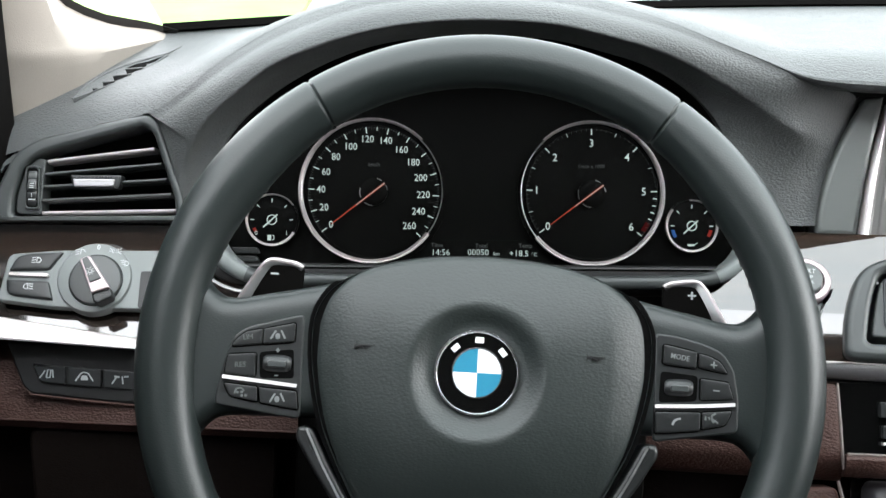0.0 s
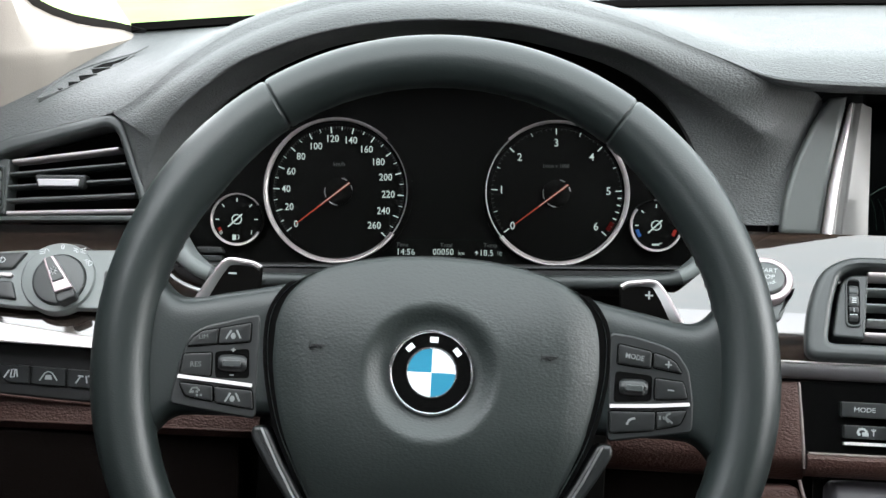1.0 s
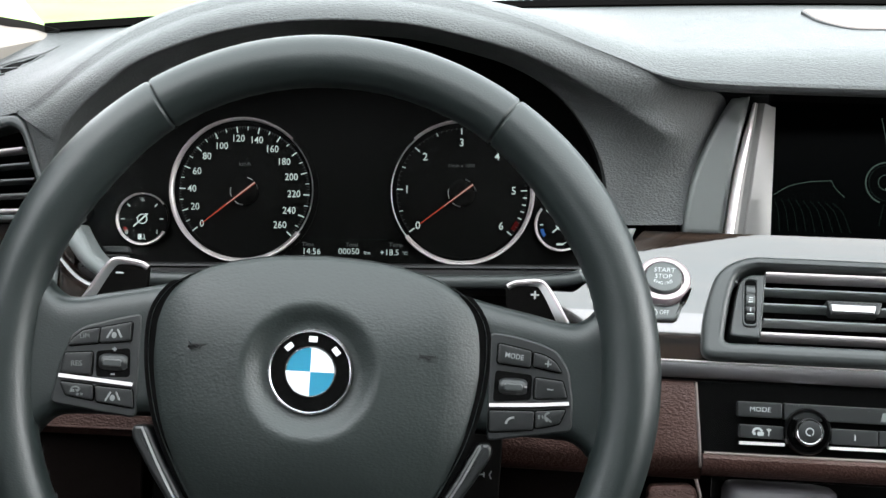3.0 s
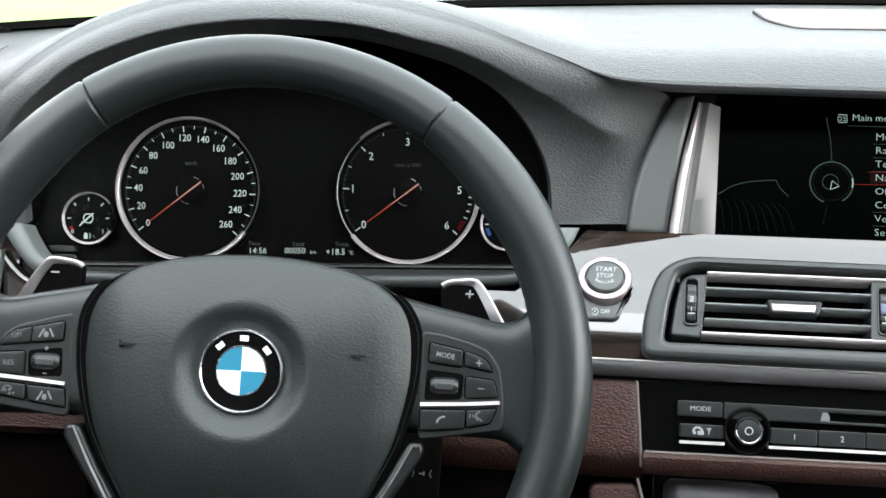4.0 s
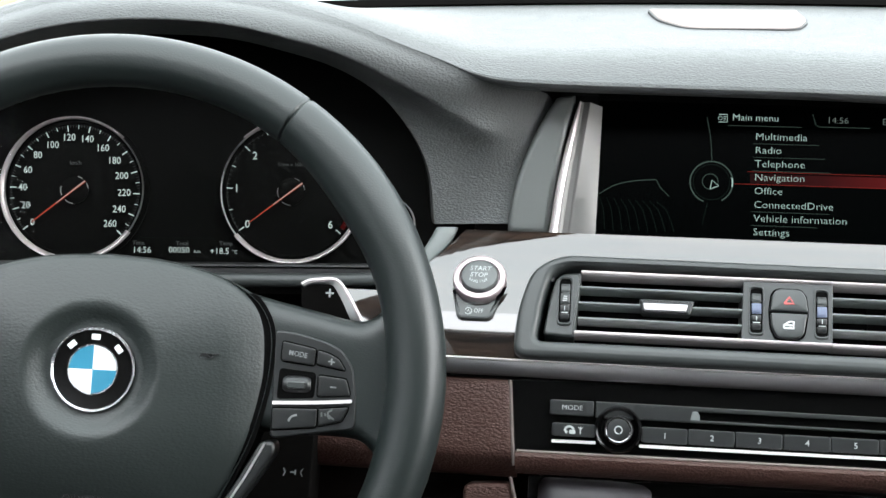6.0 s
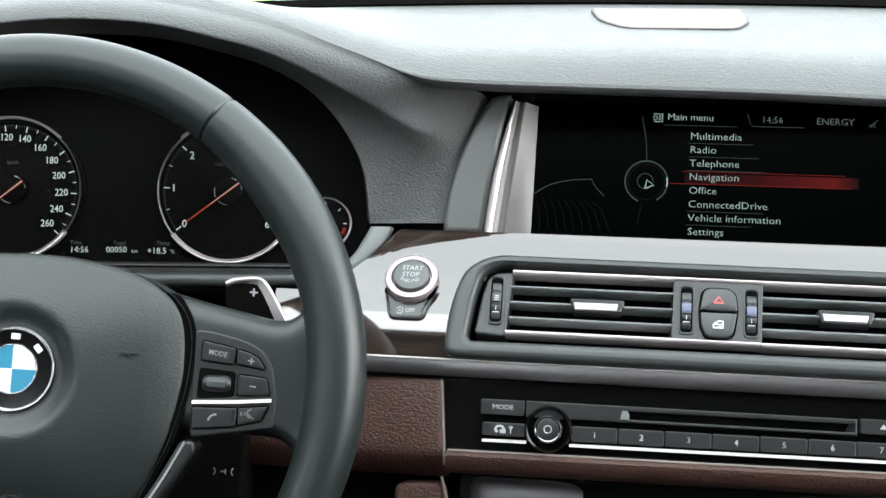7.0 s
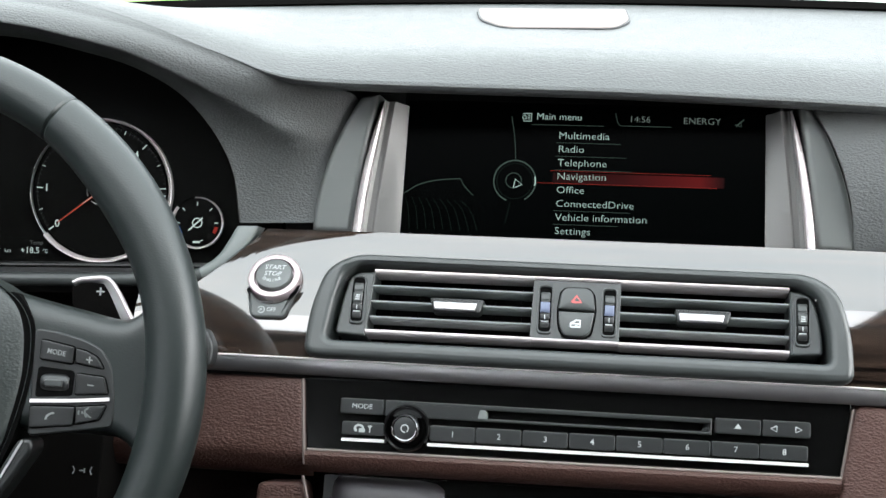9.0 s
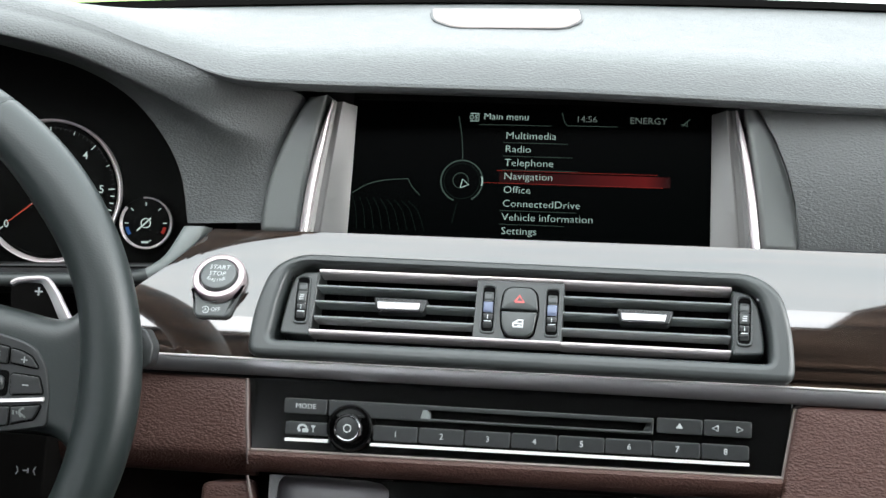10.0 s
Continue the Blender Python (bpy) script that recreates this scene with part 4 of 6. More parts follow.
SU, SV = -76.0, 0.8
g = gauge("speedometer", SU, SV, 51.8, "round black speedometer with white numerals", (-1.6, 0.9), (46, 323))
ticks(g, SU, SV, 46.4, [218 - 20.1 * i for i in range(14)], 4.4, 0.75, DIGIT)
ticks(g, SU, SV, 46.4, [208 - 20.1 * i for i in range(13)], 2.6, 0.5, DIGIT)
ticks(g, SU, SV, 46.4, [218 - 2.5125 * i for i in range(105) if i % 4], 1.6, 0.22, DIM)
for i in range(14):
    a = radians(218 - 20.1 * i)
    half = 1.65 * len(str(20 * i))
    rr = 41.4 - 1.2 * (half * abs(math.cos(a)) + 2.4 * abs(math.sin(a)))
    words(str(20 * i), 4.9, SU + rr * math.cos(a), SV + rr * math.sin(a), 0.4, DIGIT, g, "numeral", bold=0.02, wide=0.9)
words("km/h", 2.9, SU + 0.2, SV + 19.4, 0.4, DIM, g)
needle(g, SU, SV, 218, 37.5, 10, 1.35)
TU, TV = 78.9, 0.7
REV = (217, 177, 136, 90.5, 46, 2.5, -40)
g = gauge("rev_counter", TU, TV, 51.8, "round black rev counter with white numerals", (0.1, 0.3), (132, -141.5))
ticks(g, TU, TV, 46.4, REV, 4.4, 0.75, DIGIT)
ticks(g, TU, TV, 46.4, [(a + b) / 2 for a, b in zip(REV[:5], REV[1:])], 2.6, 0.5, DIGIT)
ticks(g, TU, TV, 46.4, [a + (b - a) * j / 10 for a, b in zip(REV, REV[1:]) for j in range(1, 10) if j != 5], 1.6, 0.25, DIM)
ticks(g, TU, TV, 46.4, [-4, -10.5, -17, -23.5], 2.8, 0.8, DIGIT)
part("red_zone", arc_band(TU, TV, 43.0, 46.4, -36, -27, 0, 0.35, k=10), DULL_RED, g)
for i, rr in enumerate((39.0, 39.2, 36.6, 35.8, 36.0, 37.0, 36.6)):
    a = radians(REV[i])
    words(str(i), 5.4, TU + rr * math.cos(a), TV + rr * math.sin(a), 0.4, DIGIT, g, "numeral", bold=0.02, wide=0.95)
words("1/min x 1000", 2.5, TU - 0.5, TV + 19.4, 0.4, DIM, g)
needle(g, TU, TV, 217, 37.5, 10, 1.35)
for name, u, v, label in (("fuel_gauge", -147.4, -19.8, "small round fuel gauge"), ("oil_gauge", 149.1, -21.8, "small round oil temperature gauge")):
    g = part(name, lathe(u, v, [(19, -4), (19, -1.5), (17, -1.2)], 48), DIAL, cluster, label)
    g.matrix_local = pose(0, 0, 0.0046)
    start, end = (35, 330) if u < 0 else (95, -220)
    part("ring", open_ring(u, v, 18.6, start, end, lambda t: 0.9 + 0.9 * min(1.0, t * 1.6), 1.8), BRIGHT, g)
    part("thin_ring", open_ring(u, v, 18.2, end - 360 if u < 0 else end, start if u < 0 else start - 360, lambda t: 0.5, 1.2), DARK_CHROME, g)
    ticks(g, u, v, 15, [0, 45, 90, 135, 180], 2.6, 0.7, DIGIT)
    part("hub", arc_band(u, v, 3.0, 3.6, 0, 360, 0, 1.2, k=28), DIGIT, g)
    part("needle", bar((u - 6, v - 5.5), (u + 4, v + 3.6), 0.9, 1.2, 1.8), DIGIT, g)
    if name == "fuel_gauge":
        words("0", 3.0, u - 11, v - 9.5, 0.3, DIGIT, g, "numeral")
        words("1", 3.0, u + 10.5, v - 9.5, 0.3, DIGIT, g, "numeral")
        part("icon", bar((u - 1.6, v - 14.6), (u - 1.6, v - 10.8), 2.6, 0.2, 0.4), DIGIT, g)
        part("icon", stroke([(u + 0.4, v - 14), (u + 1.6, v - 14), (u + 1.6, v - 11.4), (u + 0.8, v - 10.9)], 0.5, 0.2, 0.4), DIGIT, g)
        part("warning_zone", arc_band(u, v, 12.8, 15, 205, 218, 0, 0.3, k=6), RED_LIGHT, g)
    else:
        part("cold_zone", arc_band(u, v, 12.6, 15, 192, 215, 0, 0.3, k=8), BLUE_LIGHT, g)
        part("hot_zone", arc_band(u, v, 12.6, 15, -32, -12, 0, 0.3, k=8), RED_LIGHT, g)
        part("icon", bar((u - 3, v - 13.6), (u + 2, v - 13.6), 1.4, 0.2, 0.4), DIGIT, g)
        part("icon", bar((u + 1.6, v - 13.2), (u + 4, v - 12.2), 0.5, 0.2, 0.4), DIGIT, g)
for text, u, v, size, mat in (("Time", -30.6, -36.6, 2.9, DIM), ("14:56", -28.1, -41.8, 4.2, DIGIT), ("Total", 0.8, -36.8, 2.9, DIM), ("00050", -1.4, -41.6, 4.2, DIGIT), ("km", 11.6, -42.4, 2.5, DIGIT), ("Temp", 32.2, -36.6, 2.9, DIM), ("+18.5", 27.6, -42.2, 4.2, DIGIT), ("°C", 38.6, -42.7, 2.5, DIGIT)):
    words(text, size, u, v, -2.6, mat, cluster, "readout", bold=-0.03 if mat is DIGIT else 0, wide=1.0)
part("readout_line", bar((-28, -32.8), (26, -32.8), 0.25, -3, -2.7), DARK_LINE, cluster)
bm = bmesh.new()
rows = []
for i in range(25):
    u = -188 + 376 * i / 24
    rows.append([(u, v, 7 + 9 * (1 - (u / 188) ** 2) + 0.0009 * (v - 20) ** 2) for v in (-50, -30, -10, 10, 30, 50, 70, 88)])
loops(bm, rows, False, False, around=False)
lens = part("lens", bm, GLASS, cluster, "clear curved cover glass")
lens.visible_shadow = False
# ledge under the gauges
part("ledge", plate(rounded([(-190, -50.5), (190, -50.5), (184, -62), (160, -72), (-160, -72), (-184, -62)], 6), -20, 24, 4), BLACK, cluster)
for v in (-41.5, -47.5):
    part("trip_key", plate(rounded([(-178 - v * 0.1, v - 2.2), (-156, v - 2.2), (-158, v + 2.2), (-180 - v * 0.1, v + 2.2)], 1.6), -4, 4, 0.7), BUTTON, cluster)

# ---- central display ----
display = thing("central_display", SCREEN, "wide colour display showing a dark main menu", "display")
part("surround", plate([(x, v) for x, v in [(-seam(v) - 3.5, v) for v in range(58, -47, -8)] + [(seam(v) - 3, v) for v in range(-46, 59, 8)]], -40, -24, 0.8), BLACK, display, "black display surround")
bezel = part("bezel", plate(box2(-126.5, -48, 126.5, 62, 2), -10, 2.0, 0.6), GLOSS, display)
panel = part("screen", plate(box2(-125, -45, 125, 52, 0.6), 1, 3.0, 0.2), SCREEN_GLASS, display, "dark glossy screen with lit menu")
bezel.matrix_local = SCREEN_TILT
panel.matrix_local = SCREEN_TILT
for sx in (-1, 1):
    # blade outside, a hollow beside it, then a flat land that slopes in to the glass
    blade = spline([(153.8, -45.5, 12.5), (150.8, -18, 11.5), (147.2, 6, 10), (143, 28, 7.5), (138.8, 49.0, 3.5)], 6)
    ledge_in = spline([(124.8, -45.5, 0.2), (124.4, -18, -2.2), (124.0, 6, -4.2), (123.7, 28, -6.0), (123.4, 47.5, -7.4)], 6)
    strip_bm, bm, rings, lands = bmesh.new(), bmesh.new(), [], []
    for i, (p, e) in enumerate(zip(blade, ledge_in)):
        t = i / (len(blade) - 1)
        w = 3.1 * (1 - 0.12 * t - 0.68 * t ** 4)
        rings.append([(sx * (p.x - w), p.y, -6), (sx * (p.x - w), p.y, p.z - 1.6), (sx * (p.x - w * 0.7), p.y, p.z - 0.4), (sx * (p.x - w * 0.1), p.y, p.z + 0.3), (sx * (p.x + w * 0.6), p.y, p.z - 0.5), (sx * (p.x + w), p.y, p.z - 2.2), (sx * (p.x + w), p.y, -6)])
        f = 143.2 - 10.4 * t
        top = 5.6 - 4.6 * t
        b = p.x - w + 0.4
        lands.append([(sx * b, p.y, -26), (sx * b, p.y, min(p.z - 1.8, top + 0.8)), (sx * (b * 0.6 + f * 0.4), p.y, top - 1.4), (sx * (f + 1.0), p.y, top - 1.2), (sx * f, p.y, top - 0.3), (sx * (f - 1.0), p.y, top), (sx * (f * 0.5 + e.x * 0.5), p.y - 1.0 * t, top * 0.5 + e.z * 0.5 + 0.4), (sx * (e.x + 0.6), p.y - 1.6 * t, e.z + 0.5), (sx * e.x, p.y - 1.8 * t, e.z), (sx * e.x, p.y - 1.8 * t, -26)])
    loops(bm, rings, True, True)
    loops(strip_bm, lands, True, True)
    part("inner_strip", strip_bm, BRONZE, display)
    part("blade", bm, BRIGHT, display, "bright chrome blade beside the screen")
    shift = -2.3 if sx > 0 else 1.3
    side = [(seam(v) + shift, v) for v in range(-45, 53, 6)] + [(142.5, 53), (148.5, 20), (153.5, -10), (157.5, -45)]
    part("outer_panel", plate(mirror(side, sx), -26, 8.0, 4), SILVER, display)
n = 3.05
words("Main menu", 4.7, -33.2, 42.3, n, MENU, panel, align="LEFT", name="menu_word", bold=-0.09, wide=1.05)
for i, w in enumerate(("Multimedia", "Radio", "Telephone", "Navigation", "Office", "ConnectedDrive", "Vehicle information", "Settings")):
    v = 29.0 - 9.58 * i
    words(w, 4.9, -17.2, v, n + 0.05, MENU, panel, align="LEFT", name="menu_word", bold=-0.10, wide=1.12)
    if i not in (3, 4, 7):
        part("menu_line", bar((-18.5, v - 4.9), (26 + 4 * (i % 3), v - 4.9), 0.28, n - 0.03, n), FAINT, panel)
words("14:56", 4.4, 38.4, 41.9, n, MENU_DIM, panel, name="menu_word", bold=-0.09, wide=1.05)
words("ENERGY", 4.5, 80.7, 41.7, n, MENU_DIM, panel, name="menu_word", bold=-0.09, wide=1.05)
part("icon", stroke([(103, 40), (104.5, 40), (107, 42.5), (107, 38.5), (104.5, 40)], 0.6, n - 0.03, n), FAINT, panel)
part("icon", bar((103.5, 38.5), (109, 44), 0.5, n - 0.03, n), FAINT, panel)
part("icon", arc_band(-41.5, 41.6, 1.1, 1.6, 0, 360, n - 0.1, n + 0.1, k=20), MENU, panel)
part("icon", stroke([(-42.5, 44.3), (-36.6, 44.3), (-36.6, 38.9), (-42.5, 38.9)], 0.5, n - 0.03, n), MENU, panel)
for dv in (1.3, 0, -1.3):
    part("icon", bar((-39.2, 41.6 + dv), (-37.4, 41.6 + dv), 0.4, n - 0.03, n), MENU, panel)
part("menu_line", bar((-36, 36.6), (14, 36.6), 0.3, n - 0.03, n), FAINT, panel)
part("menu_line", stroke([(21.5, 46), (23.5, 39), (25.5, 37.2), (60, 37.2)], 0.35, n - 0.03, n), FAINT, panel)
# red band behind the chosen word, fading to its end
RED_BAND = glowing("red_band", (0.55, 0.03, 0.03), 0.22)
rn, rl = RED_BAND.node_tree.nodes, RED_BAND.node_tree.links
pl, sep, fade = rn.new("ShaderNodeTexCoord"), rn.new("ShaderNodeSeparateXYZ"), rn.new("ShaderNodeValToRGB")
rl.new(pl.outputs["Generated"], sep.inputs[0])
rl.new(sep.outputs["X"], fade.inputs["Fac"])
el = fade.color_ramp.elements
el[0].color, el[1].color = (0.005, 0.001, 0.001, 1), (0.002, 0.0, 0.0, 1)
mid = el.new(0.42)
mid.color = (0.10, 0.004, 0.006, 1)
far = el.new(0.86)
far.color = (0.42, 0.02, 0.02, 1)
end = el.new(0.95)
end.color = (0.12, 0.005, 0.006, 1)
rl.new(fade.outputs["Color"], rn["Principled BSDF"].inputs["Emission Color"])
rn["Principled BSDF"].inputs["Base Color"].default_value = (0.01, 0.004, 0.004, 1)
part("menu_band", bar((-20, -0.8), (97, -0.8), 7.4, n - 0.04, n + 0.01), RED_BAND, panel)
part("menu_line", bar((-22, 4.2), (88, 4.2), 0.26, n - 0.03, n + 0.02), RED_LIGHT, panel)
part("menu_line", bar((-31, -4.6), (92, -4.6), 0.3, n - 0.03, n + 0.02), RED_LIGHT, panel)
part("dial_ring", arc_band(-46.2, -4.0, 13.9, 15.3, -60, 250, n - 0.1, n + 0.1, k=60), FAINT, panel)
part("dial_ring", arc_band(-46.2, -4.0, 12.2, 12.8, 0, 360, n - 0.1, n + 0.1, k=60), DARK_LINE, panel)
part("dial_glint", arc_band(-46.2, -4.0, 13.9, 15.0, -12, 14, n, n + 0.14, k=10), MENU, panel)
part("dial_sign", arc_band(-47, -3.6, 5.0, 5.7, -20, 290, n - 0.1, n + 0.1, k=30), FAINT, panel)
part("dial_sign", stroke([(-47, -9), (-45.8, -2.6), (-41.2, -6.4), (-47, -9)], 0.7, n - 0.03, n + 0.02), MENU, panel)
part("menu_line", stroke(spline([(-50.5, 42), (-47.5, 26), (-46.3, 11.3)], 5), 0.4, n - 0.03, n), FAINT, panel)
part("menu_line", stroke(spline([(-48.5, -19), (-50.5, -28), (-51.5, -34)], 5), 0.4, n - 0.03, n), DARK_LINE, panel)
part("menu_line", stroke(spline([(-123.5, -15), (-113, -8.5), (-100, -5), (-84, -3.5)], 6), 0.5, n - 0.03, n), FAINT, panel)
part("menu_line", stroke(spline([(-84, -3.6), (-81, -9), (-75, -15)], 5), 0.4, n - 0.03, n), FAINT, panel)
for i in range(9):
    a = radians(-30 - 7 * i)
    part("fan_line", stroke(spline([(-123 + 5 * i, -17 - 0.3 * i), (-120 + 5.5 * i, -26), (-118.5 + 6 * i, -40)], 4), 0.35, n - 0.03, n), DARK_LINE, panel)

# ---- centre stack ----
AIR = thing("centre_air_vent", VENT, "grey framed centre air vent with chrome-edged slats", "air vent")
outer_v = rounded([(-184.5, -37.2), (165.6, -37.2), (164.6, -6), (157, 22), (139, 33), (-156, 33.6), (-174.5, 23), (-183, -5)], [9, 9, 22, 18, 20, 22, 22, 22], 6)
inner_v = rounded([(-170, -25.6), (150.6, -25.2), (149.8, -2), (143, 19), (128, 25.5), (-150, 26.6), (-161, 21), (-166, 4)], [5, 4, 14, 12, 8, 10, 10, 12], 6)
part("frame", hoop(outer_v, inner_v, -14, 9, 4.8, drop=-30), SATIN, AIR, "rounded satin grey vent frame")
# the duct's shade comes from a near-black plate behind the slats
part("duct", plate(inner_v, -60, -28, 0.5), GAP_SHADE, AIR)


def slat(parent, u0, u1, v, n, h, mat, name, v1=None):
    """One slat with a rounded nose, deeper than it is high."""
    v1 = v if v1 is None else v1
    bm = bmesh.new()
    prof = [(-h / 2 - 0.7, n - 16), (-h / 2 - 0.7, n - 2.4), (-h / 2 - 0.2, n - 1.2), (-h * 0.3, n - 0.25), (-h * 0.1, n), (h * 0.36, n - 0.1), (h / 2, n - 0.8), (h / 2, n - 16)]
    loops(bm, [[(u0, v + a, b) for a, b in prof], [(u1, v1 + a, b) for a, b in prof]], True, True)
    return part(name, bm, mat, parent)


def vent_tab(parent, u, v, n):
    t = part("tab", plate(rounded([(u - 18, v + 5), (u + 18, v + 5), (u + 15.5, v - 4.5), (u - 15.5, v - 4.5)], 2), n - 8, n + 3, 1.5), BUTTON, parent)
    part("tab_face", plate(rounded([(u - 15.5, v + 2.0), (u + 13.6, v + 2.0), (u + 12.4, v - 3.4), (u - 14.5, v - 3.4)], 1.0), n + 2, n + 4.6, 0.9), ALU, t, "bright tab face")
    return t


def thumb_wheel(parent, u, v, blue=False, high=14.9):
    """A finger wheel sunk in a slot: a dark drum with three lighter segments and a marked one between them."""
    w = part("wheel_well", hoop(box2(u - 5.0, v - high - 1.8, u + 5.0, v + high + 1.8, 3.4), box2(u - 3.9, v - high, u + 3.9, v + high, 2.6), 0, 2.5, 0.9), SATIN, parent)
    part("well_floor", plate(box2(u - 4.2, v - high - 0.3, u + 4.2, v + high + 0.3, 2.6), 0.6, 1.55, 0.05), GAP_SHADE, w)

    def drum(x):
        return 2.9 - 0.0105 * x * x

    def segment(name, v0, v1, mat, proud):
        bm, rings = bmesh.new(), []
        for i in range(9):
            x = v0 + (v1 - v0) * i / 8
            n = drum(x) + proud * (1 - abs(i / 4 - 1) ** 4)
            rings.append([(u - 3.1, v + x, n - 4), (u - 3.1, v + x, n - 0.5), (u - 2.5, v + x, n), (u + 2.5, v + x, n), (u + 3.1, v + x, n - 0.5), (u + 3.1, v + x, n - 4)])
        loops(bm, rings, True, True)
        return part(name, bm, mat, w)

    segment("thumb_wheel", -13.4, 12.4, GLOSS, 0.0)
    upper = segment("wheel_segment", 5.6, 11.6, SATIN, 0.7)
    middle = segment("wheel_segment", -2.4, 4.6, PALE_BLUE if blue else SATIN, 0.8)
    lower = segment("wheel_segment", -7.6, -3.2, BUTTON, 0.6)
    segment("wheel_segment", -13.2, -8.6, KEY, 0.5)
    part("wheel_mark", bar((u - 1.6, v + 10.1), (u + 1.6, v + 10.1), 0.5, 1, drum(10) + 0.75), BLACK, upper)
    part("wheel_mark", bar((u, v - 4.0), (u, v - 6.8), 0.5, 1, drum(5.4) + 0.8), CAP_PRINT, lower)
    part("wheel_mark", bar((u - 2.3, v - 8.1), (u + 2.3, v - 8.1), 0.6, 1, drum(8) + 0.4), CAP_PRINT, lower)
    if not blue:
        for dv in (-0.3, 1.1, 2.5):
            part("wheel_mark", bar((u - 1.5 + 0.2 * dv, v + dv), (u + 1.5, v + dv), 0.6, 2, 4.0), WHITE, middle)
    return w


for u0, u1, top, low in ((-142.3, -36.8, 23.3, -17.8), (19.6, 126.4, 23.3, -18.1)):
    slat(AIR, u0, u1, top, 2.5, 2.6, BRIGHT, "chrome_slat")
    slat(AIR, u0 - (3 if u0 < 0 else 0), u1, low, 2.5, 2.6, BRIGHT, "chrome_slat")
    for v in (13.3, 2.7, -7.8):
        slat(AIR, u0 - 1, u1, v, 1.0, 1.7, PANEL, "slat")
    for i in range(6):
        uu = u0 + (u1 - u0) * (i + 0.5) / 6
        # vanes take the same shade colour so they sink into the dark
        part("vane", plate(box2(uu - 0.6, -20, uu + 0.6, 24, 0.1), -30, -22, 0.2), GAP_SHADE, AIR)
    vent_tab(AIR, -86.0 if u0 < 0 else 72.3, 1.6, 1)
part("side_plate", plate(rounded([(-165.6, -19.8), (-145.2, -20.8), (-141.8, 23), (-153.8, 22.2), (-159, 18), (-162, 6)], [3, 1, 1, 6, 6, 10]), -22, 0.8, 1.5), SATIN, AIR)
part("side_plate", plate(rounded([(127.2, -19.6), (147.2, -18.4), (146.8, -6), (143.2, 13.4), (138.4, 21.2), (126.8, 22.6)], [1, 3, 10, 8, 6, 1]), -22, 0.8, 1.5), SATIN, AIR)
thumb_wheel(AIR, -152.2, 3.2)
thumb_wheel(AIR, 134.6, 2.6)
part("middle_plate", plate(rounded([(-37.6, -16.8), (19.6, -16.8), (20.2, 22), (-36.6, 22)], 1), -22, 1.4, 0.4), SATIN, AIR)
slat(AIR, -36.6, 19.4, 23.5, 2.6, 2.2, BRIGHT, "middle_chrome")
slat(AIR, -36.6, 19.4, -17.8, 2.6, 2.2, BRIGHT, "middle_chrome")
thumb_wheel(AIR, -28.4, 2.6, True)
thumb_wheel(AIR, 13.0, 2.2, True)
part("button_gap", plate(rounded([(-21, 2), (-20, -9), (-16.5, -16.4), (-2.4, -16.8), (2.4, -13.6), (5, 2), (3.6, 14.2), (-0.6, 18.3), (-15.4, 18.3), (-19.4, 15)], 2.5), 0, 1.7, 0.05), GAP_SHADE, AIR)
key = part("hazard_button", plate(rounded([(-20, 2.3), (4, 2.3), (2.6, 13.2), (-1.2, 17.2), (-14.8, 17.2), (-18.3, 14.0)], [1, 1, 6, 3, 3, 6]), 0, 5.4, 1.2, 0.5), SATIN, AIR)
bm = bmesh.new()
stroke([(-11.2, 7.2), (-5.2, 7.2), (-8.2, 11.4), (-11.2, 7.2)], 1.5, 5.6, 6.1, bm)
part("icon", bm, RED_PRINT, key)
key = part("lock_button", plate(rounded([(-19.7, 1.0), (-19.1, -8.3), (-15.7, -15.2), (-3, -15.6), (1.2, -12.8), (3.6, 1.0)], [1, 6, 3, 3, 6, 1]), 0, 5.4, 1.2, 0.5), SATIN, AIR)
bm = bmesh.new()
stroke([(-11.4, -9.2), (-5.4, -9.2), (-5.4, -4.8), (-8.0, -4.8), (-11.4, -7.0), (-11.4, -9.2)], 1.2, 5.6, 6.1, bm)
bar((-11.4, -7.1), (-5.4, -7.1), 1.0, 5.6, 6.05, bm)
bar((-8.6, -8.8), (-6.4, -8.8), 1.4, 5.6, 6.05, bm)
part("icon", bm, CAP_PRINT, key)

# veneer trim: a bulged lacquered board across the dashboard
trim = thing("veneer_trim", STACK, "glossy dark wood veneer trim across the dashboard", "trim")
TRIM_V = (-37, -36.4, -36, -30, -22, -14, -8, -2, 4, 10, 16, 22, 28, 34, 40, 45, 48.5, 50.0, 50.4, 51)


def wrap(u):
    """The driver's end of the board turns towards the middle of the cabin."""
    return 0.00042 * min(0.0, u + 150) ** 2


def trim_height(u, v):
    """The board's bulge: it leans back more and more towards its top, and rolls off at the corner beside the hood."""
    side = max(0.0, min(1.0, (u + 176) / 331))
    low, high = 4.5 - 8.5 * side, 27.0
    n, steps = 6.0, 24
    for i in range(steps):
        x = -37 + (v + 37) * (i + 0.5) / steps
        n -= math.tan(radians(low + (high - low) * (x + 37) / 88)) * (v + 37) / steps
    n += wrap(u)
    edge = 51.5 - 45 * max(0.0, (-140 - u) / 130) ** 1.5
    over = max(0.0, v - edge)
    return n - 0.25 * over if u < 0 else n


